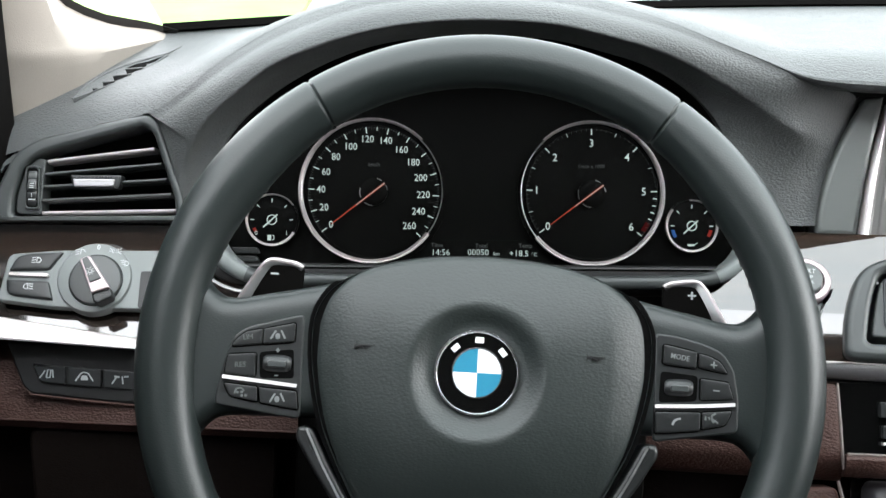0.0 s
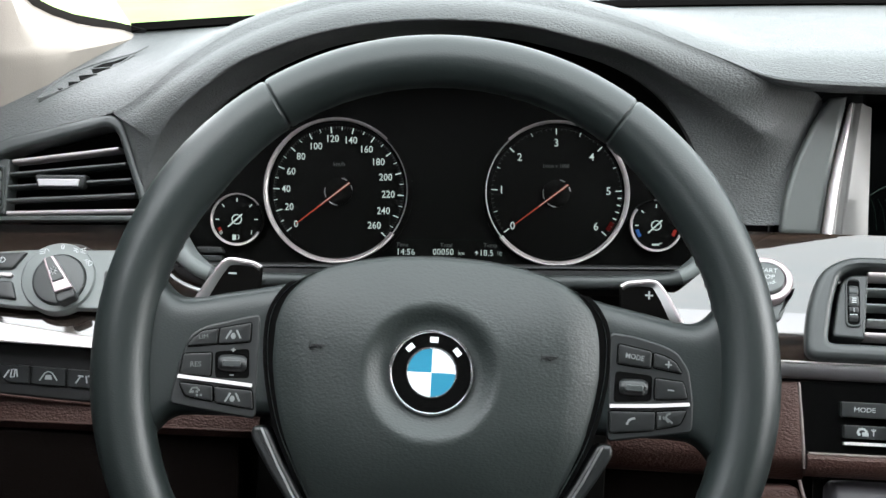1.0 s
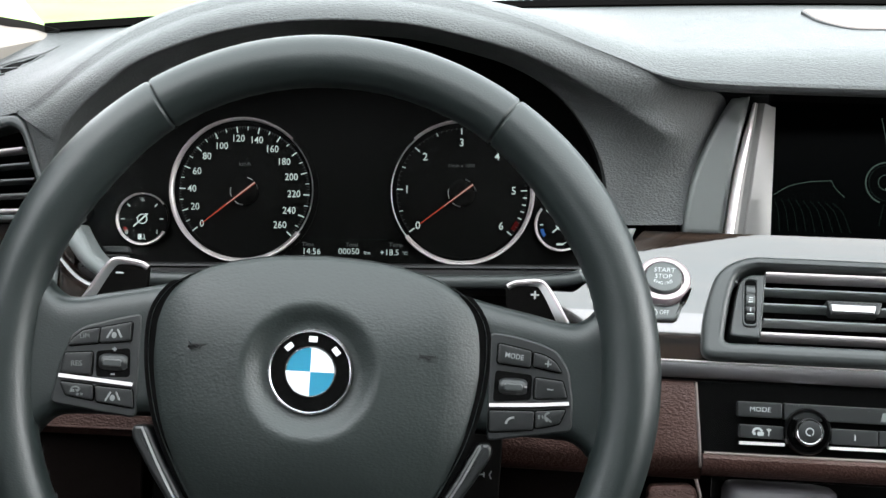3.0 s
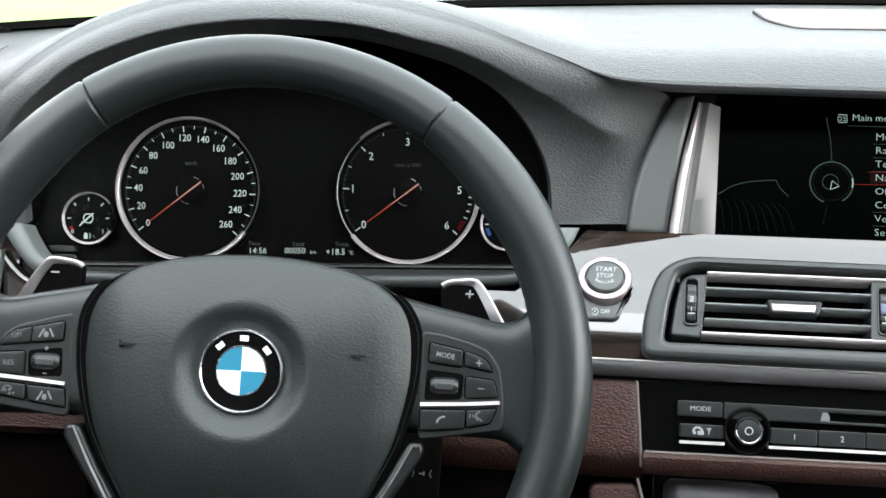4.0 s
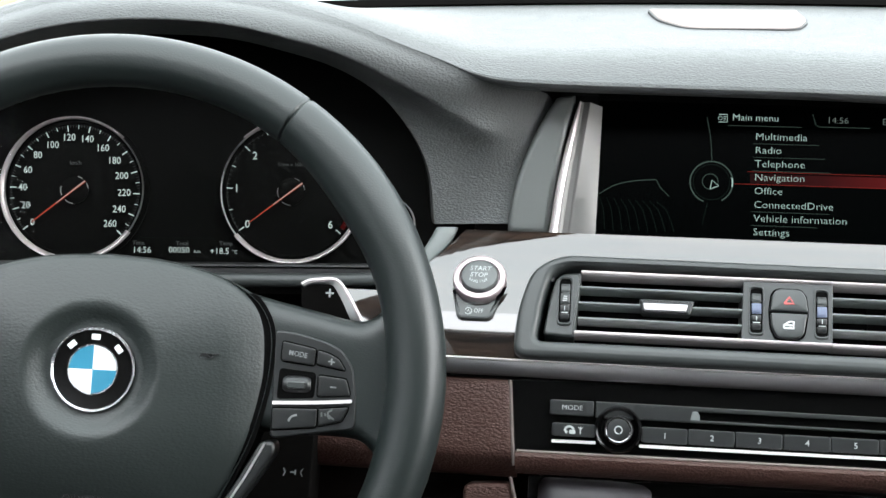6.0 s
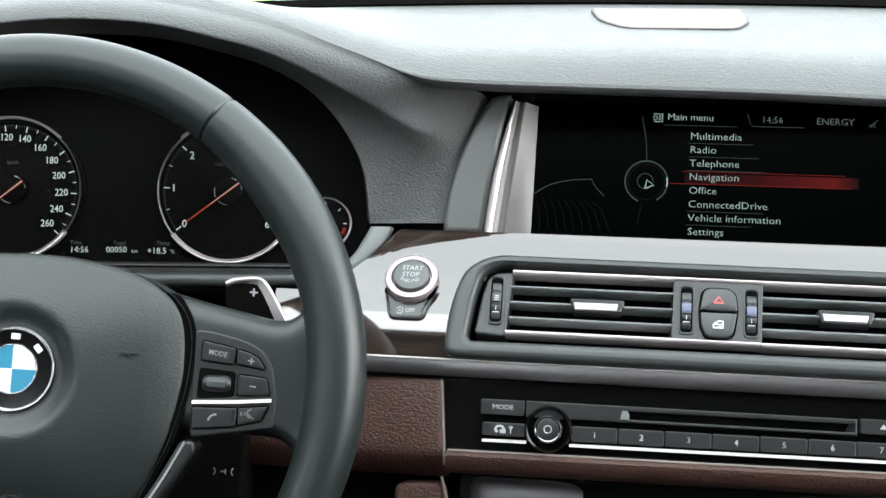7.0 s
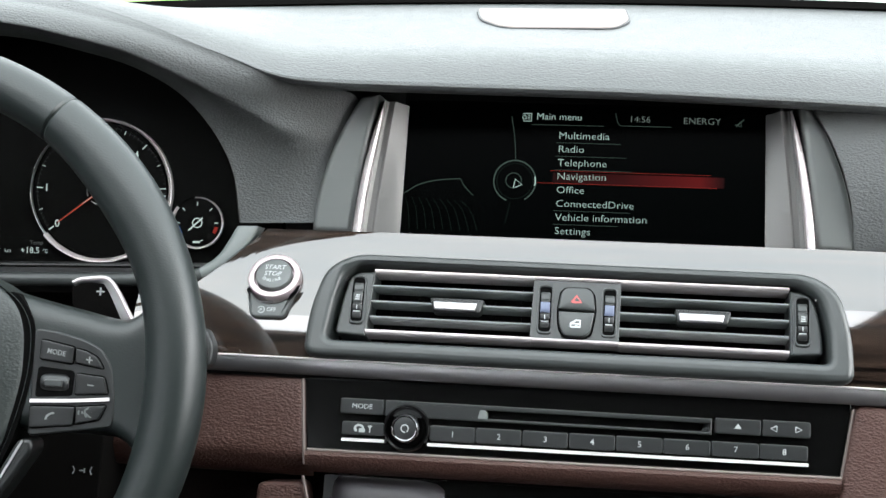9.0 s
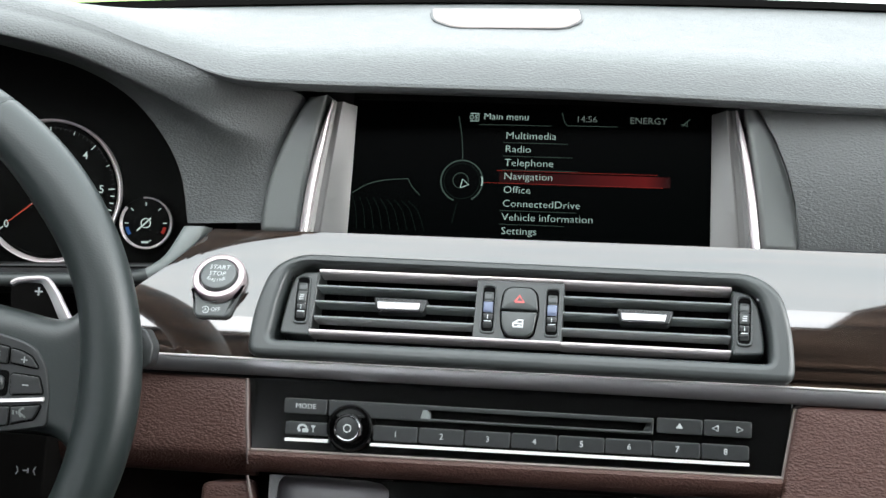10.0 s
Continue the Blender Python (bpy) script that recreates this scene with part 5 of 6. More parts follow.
def trim_piece(u0, u1, k, low, high, start=-37):
    rows = []
    for i in range(k + 1):
        u = u0 + (u1 - u0) * i / k
        a, b = low(u), high(u)
        col = []
        for v in TRIM_V:
            if v >= start:
                w = a + (b - a) * (v + 37) / 88
                col.append((u, w, trim_height(u, w) - (6 if v > 50.6 or v < -36.5 else 0)))
        rows.append(col)
    bm = bmesh.new()
    loops(bm, rows, False, False, around=False)
    return bm


def trim_top(u):
    """The trim's upper line falls away in a curve beside the instruments."""
    if u > -224:
        return 51.6
    return 51.6 - 47 * min(1, (-224 - u) / 44) ** 0.8


part("board", trim_piece(-300, -176, 40, lambda u: -37, trim_top), WOOD, trim)
part("board", trim_piece(155, 520, 60, lambda u: -37, trim_top), WOOD, trim)
part("board", trim_piece(-160, 142, 40, lambda u: -37, trim_top, 28), WOOD, trim)
part("board", trim_piece(-176, -160, 6, lambda u: -37, trim_top, 16), WOOD, trim)
part("board", trim_piece(142, 155, 6, lambda u: -37, trim_top, 16), WOOD, trim)
strip = thing("metal_strip", STACK, "slim brushed aluminium strip under the veneer", "trim strip")
bm = bmesh.new()
prof = [(-37.6, -6), (-37.6, 4.2), (-38.0, 5.0), (-38.8, 5.2), (-42, 4.6), (-46.6, 3.2), (-47.6, 2.2), (-48, -8)]
loops(bm, [[(u, v, n + wrap(u) * (1 if n > 0 else 0)) for v, n in prof] for u in (-300, -280, -260, -240, -220, -200, -180, -150, 0, 170, 520)], True, True)
part("rail", bm, ALU, strip)
bm = bmesh.new()
loops(bm, [[(u, v, n + wrap(u)) for v, n in ((-37.9, -3), (-37.9, 6.4), (-37.6, 6.9), (-37.0, 6.9), (-36.7, 6.4), (-36.7, -3))] for u in (-300, -280, -260, -240, -220, -200, -180, -150, 0, 170, 520)], True, True)
part("edge_line", bm, PALE_CHROME, strip, "bright polished edge")

# engine start button with its stop-off key
start = thing("start_button", VENT, "round grey engine start button in a pearl chrome ring", "start button")
DISC = pose(-0.2094, 0.0150, 0.0040, -20, 0, 0)
ring = part("ring", lathe(0, 0, [(17.2, -10), (17.9, -1), (18.0, 1.2), (17.2, 2.6), (15.4, 3.2), (13.6, 2.7), (12.7, -1)], 56), ROSE, start, "rose tinted chrome ring")
cap = part("cap", lathe(0, 0, [(12.2, -3), (12.2, 3.4), (11.6, 4.6), (10.2, 5.1), (5, 5.0)], 56), CAP_GREY, start)
ring.matrix_local = DISC
cap.matrix_local = DISC
words("START", 3.5, 0.4, 4.6, 5.2, CAP_PRINT, cap, bold=0.0, slant=0.12, wide=0.95)
words("STOP", 3.5, -0.4, -0.6, 5.2, CAP_PRINT, cap, bold=0.0, slant=0.12, wide=0.95)
for i, letter in enumerate("ENGINE"):
    a = (i - 2.5) * 20
    words(letter, 2.3, 8.4 * math.sin(radians(a)) * 0.84 - 0.3, -3.0 - 3.2 * math.cos(radians(a * 1.3)), 5.2, CAP_PRINT, cap, bold=0.0, turn=a * 0.45)
# the key's top hugs the ring, its foot drops back to the board
hug = [(-209.4 + 17.4 * math.cos(radians(a)), 13.0 + 16.6 * math.sin(radians(a))) for a in range(-160, -19, 10)]
foot = rounded([(-193.6, 6.8), (-199, -10.8), (-202, -13.0), (-220, -13.6), (-223, -11.5), (-227, 7.0)], [0.4, 3, 3, 3, 3, 0.4])
key = part("stop_off_key", plate(hug + foot, -6, 7.4, 1.8), CAP_GREY, start, "grey key with off symbol")
part("icon", bar((-217.5, -3.2), (-208, -2.6), 0.6, 7.3, 7.65), GREY_PRINT, key)
part("icon", arc_band(-215.2, -8.2, 1.8, 2.6, -150, 160, 7.2, 7.65, k=20), CAP_PRINT, key)
words("A", 2.2, -215.2, -8.2, 7.5, CAP_PRINT, key)
words("OFF", 2.8, -208.4, -8.0, 7.5, CAP_PRINT, key, bold=0.05, wide=0.9)

# radio
radio = thing("radio_panel", STACK, "black radio panel with preset keys and disc slot", "radio")
part("face", plate(rounded([(-180.5, -97), (161.5, -94), (166.5, -46.5), (-186, -49.5)], 1.5), -20, -3, 0.8), GLOSS, radio)
NF = 2.9


def radio_key(u0, v0, u1, v1, name="key", r=1.6):
    return part(name, plate(box2(u0 + 0.3, v0, u1 - 0.3, v1, r), -6, NF, 0.7), BUTTON, radio)


k1 = radio_key(-159.2, -71.5, -129.9, -61.5)
words("MODE", 3.1, -144.2, -66.4, NF + 0.1, CAP_PRINT, k1, bold=0.0, wide=1.08)
k2 = radio_key(-157.4, -85.0, -128.6, -76.5)
car = bmesh.new()
stroke(spline([(-148.6, -81.6), (-147.4, -79.0), (-144.6, -78.6), (-142.6, -80.4)], 4), 1.4, NF, NF + 0.15, car)
plate(box2(-145.6, -83.2, -141.6, -80.6, 0.6), NF, NF + 0.15, 0.05, bm=car)
plate(circle2(-147.6, -82.0, 1.0, 10), NF, NF + 0.15, 0.05, bm=car)
part("icon", car, CAP_PRINT, k2)
mast = bmesh.new()
stroke([(-139.8, -78.6), (-138.4, -80.2), (-138.4, -83.0)], 0.7, NF, NF + 0.15, mast)
stroke([(-137.0, -78.6), (-138.4, -80.2)], 0.7, NF, NF + 0.15, mast)
bar((-138.4, -78.2), (-138.4, -80), 0.7, NF, NF + 0.14, mast)
part("icon", mast, CAP_PRINT, k2)
part("slot_frame", hoop(box2(-129.2, -71.8, 80.2, -61.3, 0.8), box2(-64, -69.8, 78.6, -64.6, 0.8), -6, NF, 0.8, drop=-12), BUTTON, radio)
part("slot_mark", plate([(-68.4, -70.0), (-62.3, -70.0), (-62.4, -66.4), (-63.8, -64.4), (-67.0, -64.4)], -4, NF + 0.3, 0.2), PANEL, radio)
part("slot_end", plate([(74, -69.6), (78.5, -69.6), (78.5, -64.8), (76, -64.8)], -8, -1, 0.2), SATIN, radio)
part("slot_floor", plate(box2(-70, -70.2, 80, -64.4, 0.5), -30, -12, 0.2), GAP_SHADE, radio)
k = radio_key(82.0, -70.4, 110.9, -60.7)
part("icon", plate([(94.0, -66.8), (98.6, -66.8), (96.3, -63.4)], NF, NF + 0.15, 0.05), CAP_PRINT, k)
k = radio_key(111.2, -70.4, 141.2, -60.3)
part("icon", stroke([(120.2, -63.6), (116.4, -65.4), (120.2, -67.2), (120.2, -63.6)], 0.7, NF, NF + 0.15), CAP_PRINT, k)
part("icon", stroke([(131.8, -63.6), (135.6, -65.4), (131.8, -67.2), (131.8, -63.6)], 0.7, NF, NF + 0.15), CAP_PRINT, k)
for i in range(8):
    u0 = -99.3 + 29.9 * i
    rise = 0.20 * i
    k = radio_key(u0, -86.0 + rise, u0 + 29.9, -76.0 + 0.1 * i)
    words(str(i + 1), 3.7, u0 + 15.2, -81.2 + rise, NF + 0.1, CAP_PRINT, k, "numeral", bold=0.04)
part("chrome_line", bar((-100.2, -88.5), (139.9, -86.8), 1.9, -6, NF + 0.8), PALE_CHROME, radio, "bright chrome strip")
part("chrome_line", bar((-156.8, -88.4), (-128.2, -88.1), 1.9, -6, NF + 0.8), PALE_CHROME, radio, "bright chrome strip")
KNOB = (-114.1, -78.8)
part("knob_collar", lathe(*KNOB, [(15.4, -4), (15.4, 3.5), (14.4, 5.0), (13.2, 5.2), (12.2, 3.0), (10.8, 1.5)], 48), GLOSS, radio)
knob = part("volume_knob", lathe(*KNOB, [(9.6, 0), (9.5, 9), (9.2, 11), (8.6, 12.3), (8.0, 12.9), (7.4, 12.5)], 48), DARK_CHROME, radio, "dark chrome volume knob")
part("knob_cap", lathe(*KNOB, [(7.5, 10), (7.5, 12.4), (6.6, 12.7)], 40), BUTTON, knob)
part("icon", arc_band(*KNOB, 1.9, 2.8, -60, 285, 12.6, 12.95, k=24), CAP_PRINT, knob)

# leather pads beside and below the radio
pad = thing("leather_pad", STACK, "dark brown grained leather pad beside the radio", "pad", "pads beside the radio")
bm = bmesh.new()
prof = [(-50, -20), (-50, -2.5), (-51.2, -0.4), (-54, 0.6), (-64, 1.2), (-78, 1.5), (-92, 1.2), (-98, 0.6), (-101, -0.6), (-104, -3), (-109, -8), (-113.5, -13.5), (-115, -22)]
cols = [-330, -290, -250, -215, -196, -189, -186, -184.6]
loops(bm, [[(u if u < -200 else u + 4.6 * (-50 - v) / 58, v, n - 0.030 * max(0, i - 3) ** 3.2) for v, n in prof] for i, u in enumerate(cols)], True, True)
part("cushion", bm, BROWN, pad)
part("piping", tube([(-185.9, -50.5, -1), (-183.4, -78, 0.4), (-180.9, -106, -0.5)], 1.1, 8), PIPING, pad)
pad = thing("leather_pad", STACK, "dark brown grained leather pad beside the radio", "pad", "pads beside the radio")
part("cushion", plate(rounded([(152, -150), (520, -150), (520, -48), (168.5, -48)], [2, 2, 2, 6]), -22, 1.0, 4.0, 1.0), BROWN, pad)
part("piping", tube([(167.6, -50.5, -2.2), (160.4, -98, -2.0), (153, -146, -2.2)], 1.0, 8), PIPING, pad)
lower = thing("leather_pad", STACK, "narrow dark brown leather ledge below the radio", "pad")
bm = bmesh.new()
prof = [(-96.3, -20), (-96.5, 2.5), (-97.4, 4.6), (-99.5, 5.4), (-102.5, 4.4), (-107, 0.5), (-111, -5), (-112, -20)]
loops(bm, [[(u, v + 0.0075 * (u + 180) - dv, n) for v, n in prof] for u, dv in ((-180, 0.3), (-178, 0), (-60, 0), (60, 0), (158, 0), (160, 0.3))], True, True)
part("cushion", bm, BROWN, lower)
part("piping", tube([(-179, -96.2, 3), (0, -94.9, 3.6), (160, -93.7, 3)], 1.0, 8), PIPING, lower)
lowpad = thing("leather_pad", STACK, "dark brown leather console flank below the knee bolster", "pad")
part("cushion", plate(rounded([(-214, -120), (-183, -118), (-172, -170), (-214, -170)], 6), -34, -8, 3), BROWN, lowpad)
part("piping", tube([(-183, -114, -7), (-178, -132, -7), (-172, -160, -7)], 1.1, 8), PIPING, lowpad)
climate = thing("climate_panel", STACK, "glossy black climate control panel", "panel")
# reflection built as a grey piece whose ends curve away to fade it
bm = bmesh.new()
prof = [(-113, -26), (-113.4, -20), (-115, -16.5), (-118, -13.6), (-122, -11.8), (-130, -9.8), (-139.5, -9.2), (-140, -10), (-140, -26)]
loops(bm, [[(u, v, n - d) for v, n in prof] for u, d in ((-165, 9), (-161, 3), (-156, 0.6), (-150, 0), (-128, 0), (-108, 1.5), (-96, 5), (-90, 9))], True, True)
part("sheen_piece", bm, SHEEN_GREY, climate, "grey piece standing in for a reflection, rounded off at its ends")
part("upper_face", plate(box2(-172, -140, 162, -113, 2), -30, -22, 0.5), GLOSS, climate)
part("face", plate(box2(-172, -190, 162, -141, 2), -26, -6, 1), GLOSS, climate)
under = thing("console_carrier", Matrix.Identity(4), "dark plastic console carrier under the leather pads", "carrier")
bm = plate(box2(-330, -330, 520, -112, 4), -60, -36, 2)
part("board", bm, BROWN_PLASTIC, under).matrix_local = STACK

# satin bezels at both feet of the instrument hood
for sx in (1, -1):
    b = thing("hood_bezel", CLUSTER, "satin grey bezel at the foot of the instrument hood", "bezel", "hood bezels")
    path = spline([(190.5, -25.5, 40), (188, -30.5, 41), (184, -37, 42), (175, -49.5, 43), (162, -58.0, 43), (148, -61.2, 42), (120, -62.4, 41), (70, -62.8, 41), (0, -62.8, 41)], 6)
    rings = []
    for i, p in enumerate(path):
        d = (path[min(len(path) - 1, i + 1)] - path[max(0, i - 1)]).normalized()
        s = Vector((-d.y, d.x, 0)).normalized()
        t = i / (len(path) - 1)
        level = max(0.0, 1 - i / 7)
        s = s.lerp(Vector((1, 0, 0)), level)
        w = 14 - 5 * min(1, t * 1.6)
        rings.append([(sx * (p.x + s.x * a * w), p.y + s.y * a * w, p.z + b2) for a, b2 in ((-0.52, -30), (-0.52, -4), (-0.48, -1.6), (-0.36, 0), (-0.15, 1.0), (0.1, 1.2), (0.32, 0.4), (0.46, -1.2), (0.52, -4), (0.54, -30))])
    # one bezel in two greys: lit corner and shaded lip put into the colour
    for name, piece, mat in (("corner", rings[:26], PANEL), ("lip", rings[25:], SATIN)):
        bm = bmesh.new()
        loops(bm, piece, True, True)
        part(name, bm, mat, b)

# ---- driver's side controls ----
vent = thing("side_air_vent", LEFT, "grey framed side air vent with chrome-edged slats", "air vent")
outer_v = rounded([(-84, 10), (56.5, 11), (55.6, 28), (38, 80), (30, 85.6), (-46, 67.5), (-62, 56), (-73, 30)], [4, 3, 10, 6, 6, 16, 14, 14], 5)
inner_v = rounded([(-62, 14), (50.8, 15.5), (49.8, 26), (34.5, 72), (28, 77.5), (-43, 57.6), (-55, 48.5), (-61.5, 28)], [4, 2, 8, 5, 4, 14, 12, 12], 5)
part("frame", hoop(outer_v, inner_v, -10, 6, 3.0, drop=-26), SATIN, vent)
part("duct", plate(inner_v, -50, -24, 0.5), GAP_SHADE, vent)
slat(vent, -39.0, 34.0, 52.4, 0.5, 2.2, BRIGHT, "chrome_slat", 61.7)
slat(vent, -42.2, 49.4, 16.6, 0.5, 2.4, BRIGHT, "chrome_slat", 19.0)
for v0, v1, u0, u1 in ((43.8, 51.4, -41, 38.8), (35.0, 40.6, -42, 42.4), (25.6, 30.4, -43, 46)):
    slat(vent, u0, u1, v0, -0.8, 1.9, SATIN, "slat", v1)
vent_tab(vent, -5, 38.0, 0)
part("side_plate", plate(rounded([(-60.5, 16), (-44, 15.5), (-40.5, 53.5), (-46, 55), (-54.5, 47), (-60.4, 28)], [4, 1, 1, 5, 10, 10]), -20, -0.5, 1.2), SATIN, vent)
thumb_wheel(vent, -48.8, 34, high=13.6)


def veneer_depth(d):
    """Depth of the veneer's face: upright under the vent, then sloping out towards its foot."""
    ramp = max(0.0, min(22.0, d - 18))
    return -5.5 - 0.06 * d + 0.51 * (ramp * ramp / 44 + max(0.0, d - 40))


board = thing("veneer_trim", LEFT, "glossy dark wood veneer trim behind the light switch", "trim")
rows = []
for i in range(41):
    u = -130 + 200 * i / 40
    rows.append([(u, v, veneer_depth(9 - v) - (6 if v > 9 else 0)) for v in (9.6, 9.0, 6, 2, -3, -9, -14, -19, -24, -29, -33, -42, -51, -56, -62, -68)])
bm = bmesh.new()
loops(bm, rows, False, False, around=False)
part("board", bm, WOOD, board)
rows = []
for p in spline([(62, -8), (66, -14), (76, -24), (88, -29.5), (100, -31.5), (128, -32.5)], 6):
    row = [(p.x, p.y + 0.6, -10), (p.x, p.y, -4.5)]
    for t in (0.02, 0.06, 0.15, 0.3, 0.5, 0.75, 1.0):
        v = p.y + (-60 - p.y) * t
        row.append((p.x, v, 1 + 0.07 * (-25 - v) + 0.0012 * (-25 - v) ** 2 - 2.5 * max(0, 1 - t / 0.12) ** 2))
    rows.append(row)
bm = bmesh.new()
loops(bm, rows, False, False, around=False)
part("board", bm, WOOD, board)
strip = thing("metal_strip", LEFT, "bright brushed metal strip under the light switch", "trim strip")
bm = bmesh.new()
prof = [(9, -8), (9, 14.0), (8.2, 16.0), (-1, 19.4), (-8.5, 22.2), (-10.2, 21.8), (-10.5, 19.7), (-10.5, -8)]
loops(bm, [[(u, -55 - 0.148 * (u + 64) + (-14.8 + 0.083 * (u + 64)) * (9 - v) / 19.5, n) for v, n in prof] for u in (-130, -100, -70, -40, -20, 5, 30, 55, 80)], True, True)
part("rail", bm, PEARL, strip)

lights = thing("light_switch_panel", LEFT @ pose(0, -0.0265, 0.0030, -18, 0, 0) @ pose(0.0018, 0.0221, 0), "grey light switch panel with rotary knob and fog keys", "switch panel")
part("plate", plate(rounded([(-64, -9), (-30, -6), (60, -5.5), (60, -48.5), (-28, -47), (-68, -42)], [5, 8, 3, 3, 8, 4]), 0, 7.0, 1.0), PANEL, lights)
part("gap", plate(inset2(rounded([(-64, -9), (-30, -6), (60, -5.5), (60, -48.5), (-28, -47), (-68, -42)], [5, 8, 3, 3, 8, 4]), 0.9), 0, 6.0, 0.5), GAP_SHADE, lights)
part("gap", lathe(-2.2, -28.6, [(18.3, 8), (18.3, 10.3), (17, 10.4)], 56), GAP_SHADE, lights)
part("dial_plate", lathe(-3.7, -26.5, [(25, 0), (25, 8.2), (24.2, 9.4), (18.5, 10.2)], 56), PANEL, lights)
knob = part("rotary_knob", lathe(-2.0, -29.0, [(17.6, 8), (17.6, 12.0), (16.8, 13.0), (14.6, 13.4)], 56), SATIN, lights, "round rotary knob with silver grip")
part("grip", plate(rounded([(-11.2, -18.0), (-0.7, -42.4), (11.2, -38.2), (-4.4, -15.8)], [2, 1, 1, 2]), 12, 23.6, 1.0), ROSE, knob)
part("grip_inlay", plate(rounded([(-9.2, -18.3), (-2.4, -34.6), (5.0, -31.6), (-5.6, -16.8)], [1, 0.6, 0.6, 1]), 22, 24.2, 0.4), SATIN, knob)
part("grip_notch", bar((-2.2, -35.0), (5.0, -32.0), 0.7, 22, 24.25), BLACK, knob)
part("grip_end", plate(rounded([(-0.9, -42.0), (0.6, -47.4), (4.0, -48.6), (12.4, -44.0), (12.8, -42.0), (11.2, -38.0)], 1.2), 12, 21.5, 1.4), BUTTON, knob)
part("icon", arc_band(-2.6, -27.4, 1.0, 1.5, 0, 360, 24.4, 24.9, k=16), WHITE, knob)
for i in range(8):
    c, s = math.cos(radians(45 * i)), math.sin(radians(45 * i))
    part("icon", bar((-2.6 + 1.9 * c, -27.4 + 1.9 * s), (-2.6 + 2.9 * c, -27.4 + 2.9 * s), 0.4, 24.4, 24.9), WHITE, knob)
words("0", 3.6, -2.6, -4.9, 9.9, WHITE, lights, bold=0.05)


def lamp_icon(parent, u, v, n, flip=1, s=1.0, lines=3):
    bm = bmesh.new()
    pts = [(u, v + 1.8 * s)] + [(u + flip * 2.6 * s * math.sin(radians(a)), v + 1.8 * s * math.cos(radians(a))) for a in range(20, 180, 20)] + [(u, v - 1.8 * s), (u, v + 1.8 * s)]
    stroke(pts, 0.5, n, n + 0.3, bm)
    for i in range(lines):
        y = v + (i - (lines - 1) / 2) * 1.5 * s
        bar((u - flip * 0.8 * s, y + 0.2), (u - flip * 3.2 * s, y - 0.2), 0.5, n, n + 0.3, bm)
    return part("icon", bm, WHITE, parent)


lamp_icon(lights, -14.5, -8.2, 9.7, s=1.1)
lamp_icon(lights, 16.2, -16.4, 9.6, s=1.0, lines=4)
for du in (-1, 1):
    bm = bmesh.new()
    stroke([(9 + du * 0.6, -7), (9 + du * 2, -5.8), (9 + du * 2, -9), (9 + du * 0.6, -8)], 0.45, 9.6, 9.9, bm)
    for dv in (-1.2, 0, 1.2):
        bar((9 + du * 2.6, -7.4 + dv), (9 + du * 4.2, -7.4 + dv * 1.7), 0.45, 9.6, 9.9, bm)
    part("icon", bm, WHITE, lights)
key = part("fog_key", plate(rounded([(-62, -21.6), (-35, -20.8), (-26.5, -8.2), (-50, -9.2), (-57.5, -11.5)], [1, 2, 1, 3, 4]), 4, 9.5, 1.4, 0.3), BUTTON, lights)
lamp_icon(key, -43.5, -14.5, 10.0, s=1.1)
part("chrome_line", plate(rounded([(-62, -25.4), (-35.5, -26.4), (-34.5, -24.6), (-36, -23.4), (-62, -22.8)], 0.5), 4, 9.5, 0.8), BRIGHT, lights, "bright chrome strip")
key = part("fog_key", plate(rounded([(-63, -28), (-34.4, -29.2), (-30, -42.6), (-56, -39.6), (-61.5, -37.5)], [1, 2, 2, 3, 3]), 4, 9.5, 1.4, 0.3), BUTTON, lights)
lamp_icon(key, -47.5, -33.4, 10.0, -1, 1.1)
part("dimmer_well", plate(box2(27, -47, 45, -21, 2), 4, 7.6, 0.5), BLACK, lights)

assist = thing("assist_button_panel", LEFT, "black driver assistance button panel with three keys", "switch panel")
part("plate", plate(rounded([(-64, -71), (80, -80), (80, -119), (25, -113.5), (-46, -107), (-52, -102)], [4, 2, 2, 4, 8, 8]), -12, 2, 1.5), BLACK, assist)
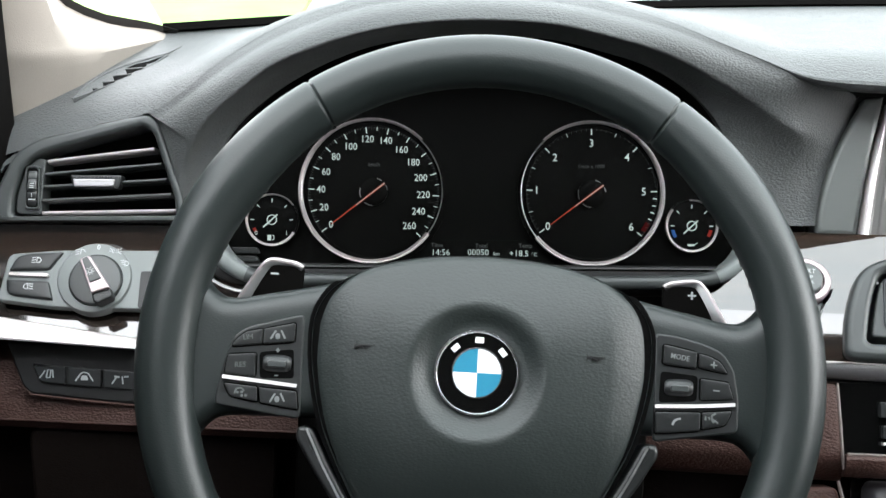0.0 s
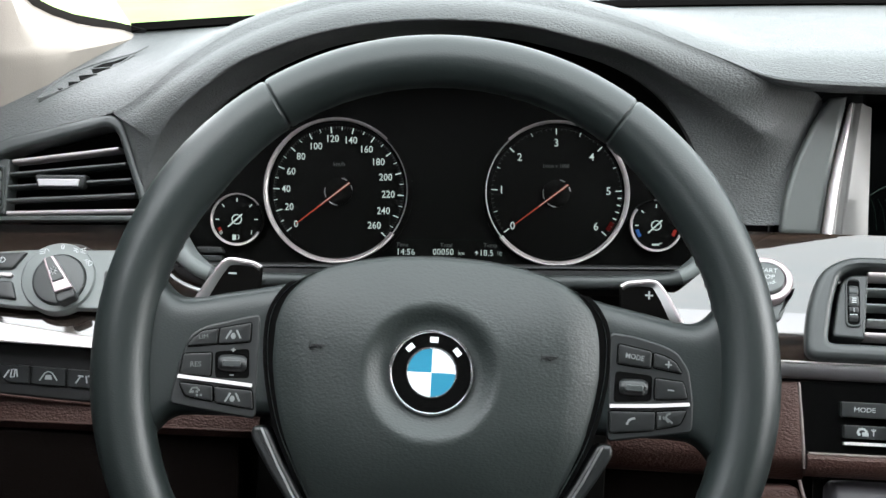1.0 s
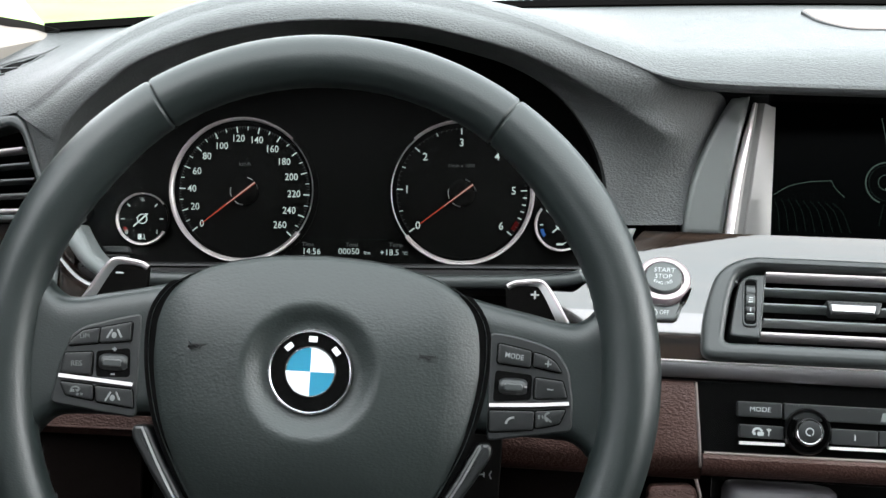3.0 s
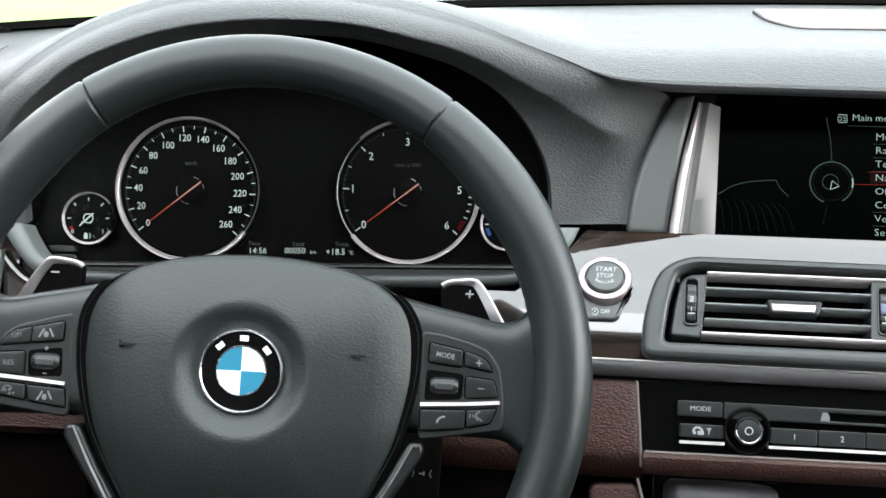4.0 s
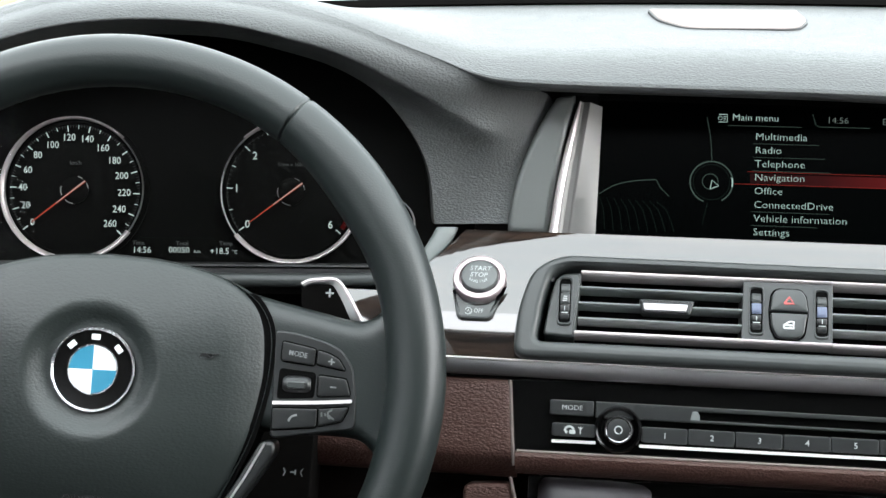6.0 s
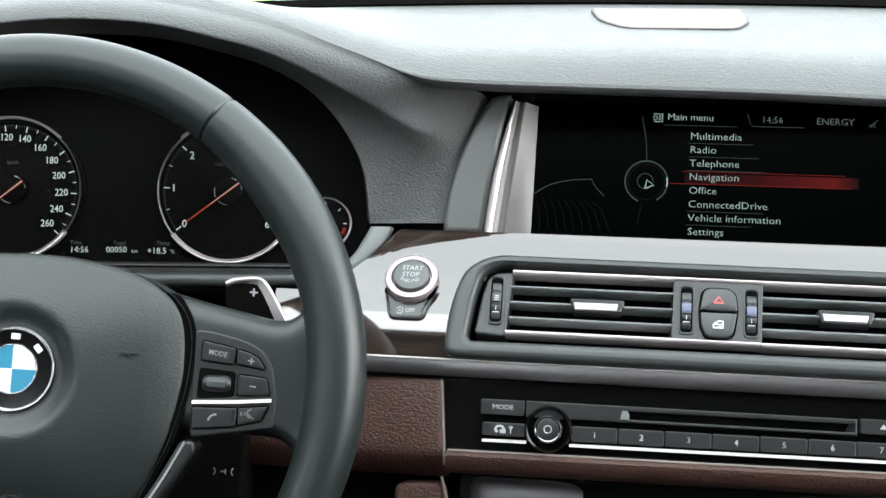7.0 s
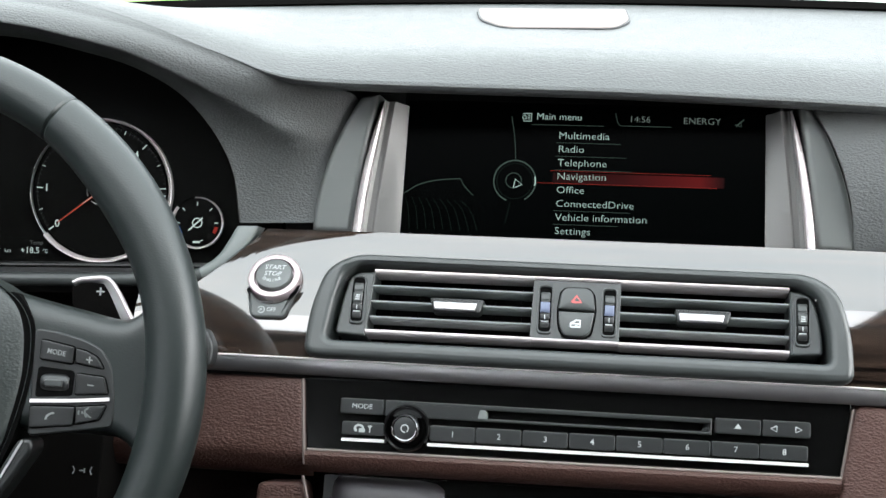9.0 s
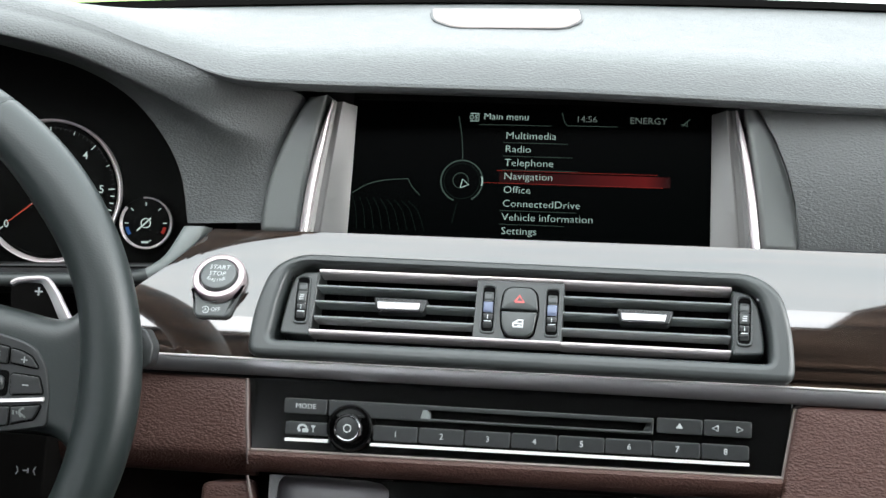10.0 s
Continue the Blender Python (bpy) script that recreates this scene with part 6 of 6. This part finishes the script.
for u0, u1, v0, cut in ((-45, -22.5, -86.5, 6), (-21, 2.2, -88.3, 0), (3.6, 27, -90.1, 0)):
    key = part("key", plate(rounded([(u0 + cut, v0 - 12.6), (u1, v0 - 14.0), (u1, v0 - 1.7), (u0, v0)], [3, 1, 1, 1]), 0, 4.5, 0.8), BUTTON, assist)
    c = ((u0 + u1) / 2, v0 - 6.5)
    bm = bmesh.new()
    bar((c[0] - 6, c[1] - 3.2), (c[0] - 2.4, c[1] + 2.0), 0.9, 4.4, 4.8, bm)
    if cut:
        stroke([(c[0] - 1.5, c[1] - 2.8), (c[0] + 1, c[1] - 2.8), (c[0] + 1.6, c[1] + 2.4), (c[0] - 0.6, c[1] + 2.4), (c[0] - 1.5, c[1] - 2.8)], 0.9, 4.4, 4.8, bm)
        bar((c[0] + 3.2, c[1] - 2.8), (c[0] + 2.6, c[1] + 2.6), 0.8, 4.4, 4.8, bm)
    elif u0 < 0:
        bar((c[0] + 6, c[1] - 3.2), (c[0] + 2.6, c[1] + 2.0), 0.9, 4.4, 4.8, bm)
        plate(rounded([(c[0] - 2.6, c[1] - 2.6), (c[0] + 2.6, c[1] - 2.6), (c[0] + 1.8, c[1] + 0.6), (c[0] - 1.8, c[1] + 0.6)], 0.6), 4.4, 4.8, 0.05, bm=bm)
        stroke([(c[0] - 2.4, c[1] + 2), (c[0], c[1] + 2.9), (c[0] + 2.4, c[1] + 2)], 0.7, 4.4, 4.8, bm)
    else:
        bar((c[0] + 1.6, c[1] - 3.2), (c[0] + 1.0, c[1] + 2.0), 0.9, 4.4, 4.8, bm)
        bar((c[0] - 4.4, c[1] + 2.0), (c[0] - 0.8, c[1] + 1.4), 1.2, 4.4, 4.8, bm)
        bar((c[0] + 2.2, c[1] + 1.6), (c[0] + 5.4, c[1] + 1.9), 1.2, 4.4, 4.8, bm)
    part("icon", bm, WHITE, key)
part("piping", tube([(-62, -70, 0), (-54, -98, 0), (-47, -107.5, 0.5), (-10, -111.5, 1), (70, -118.5, 1)], 1.0, 8), BROWN, assist)

# ---- dashboard top: corner vent and centre speaker ----
speaker = thing("speaker_grille", pose(0.436, 0.998, 0.9488, 0.7, 0, 0), "pale rounded speaker grille on the dashboard top", "speaker grille")
pan = rounded([(-42, -47), (42, -47), (58, -14), (60, 30), (-60, 30), (-58, -14)], [12, 12, 12, 4, 4, 12], 6)
part("gap", plate(pan, -6, 0.8, 0.4), BLACK, speaker)
grille = part("grille", plate(inset2(pan, 1.6), -2, 1.8, 1.0), material("pale_grille", (0.27, 0.222, 0.208), 0.6, grain=0.5, grain_size=0.002, grain_kind="speck"), speaker)
bm = bmesh.new()
for row in range(15):
    for col in range(27):
        u, v = -52 + 4 * col + 2 * (row % 2), -42 + 4.8 * row
        if abs(u) < 46 + min(0, (v + 14) * 0.32) + 6:
            loops(bm, [[(x, y, 1.86) for x, y in circle2(u, v, 0.8, 6)]], False, True)
part("perforation", bm, SATIN, grille, "fine dark perforation")

# a lens-shaped outlet let into the pad's corner
ax = Vector((0.063, 0.074, 0.0250)).normalized()
nz = ax.cross(Vector((-0.0046, 0.0219, 0.0044))).normalized()
vy = nz.cross(ax)
m = Matrix((ax, vy, nz)).transposed().to_4x4()
m.translation = (-0.2272, 0.9295, 0.9212)
corner = thing("corner_vent", m, "narrow black corner vent with slats on the dashboard top", "air vent")
groove = [(-56.8, -4.8), (-48, -0.6), (-40, 2.6), (-29, 6.0), (-19, 6.9), (-10, 6.2), (0, 3.2), (9, -0.8), (18.6, -5.4), (27.6, -9.6)]
foot = [(25.9, -11.4), (12.8, -12.8), (1.6, -13.4), (-10.6, -13.6), (-24, -12.9), (-41, -8.8), (-48, -7.4)]
part("side_wall", plate(rounded([tuple(q) for q in groove + foot], 1.0, 2), -6, 0.3, 0.2), LEATHER, corner)
part("rim", tube([(q.x, q.y, 0.5) for q in spline([(*q, 0) for q in groove] + [(40.6, -9.4, 0)], 5)], lambda t: 0.25 + 0.95 * math.sin(math.pi * min(1, 0.06 + 0.9 * t)), 8), LEATHER, corner)
# no holes here: dark plates on the surface paint the shade of each slot
for slot in ([(-39.7, -5.8), (-37.0, -8.6), (-40.9, -7.9)], [(-28.9, -3.6), (-23.7, -11.6), (-32.9, -9.2)], [(-18.5, -2.1), (-9.8, -12.8), (-23.6, -10.3)], [(-6.5, -1.4), (1.6, -12.9), (-11.6, -9.8)], [(-4.0, -0.6), (3.3, -1.1), (11.3, -7.0), (3.5, -12.2)], [(9.7, -6.6), (22.1, -9.9), (13.8, -11.8), (7.6, -10.6)]):
    hole = part("slot", plate(slot[::-1], -5, 0.55, 0.04), GAP_SHADE, corner)
    part("slat", bar(slot[0], slot[1], 0.9, -4, 1.0), LEATHER, hole, "thin pale slat over the slot")
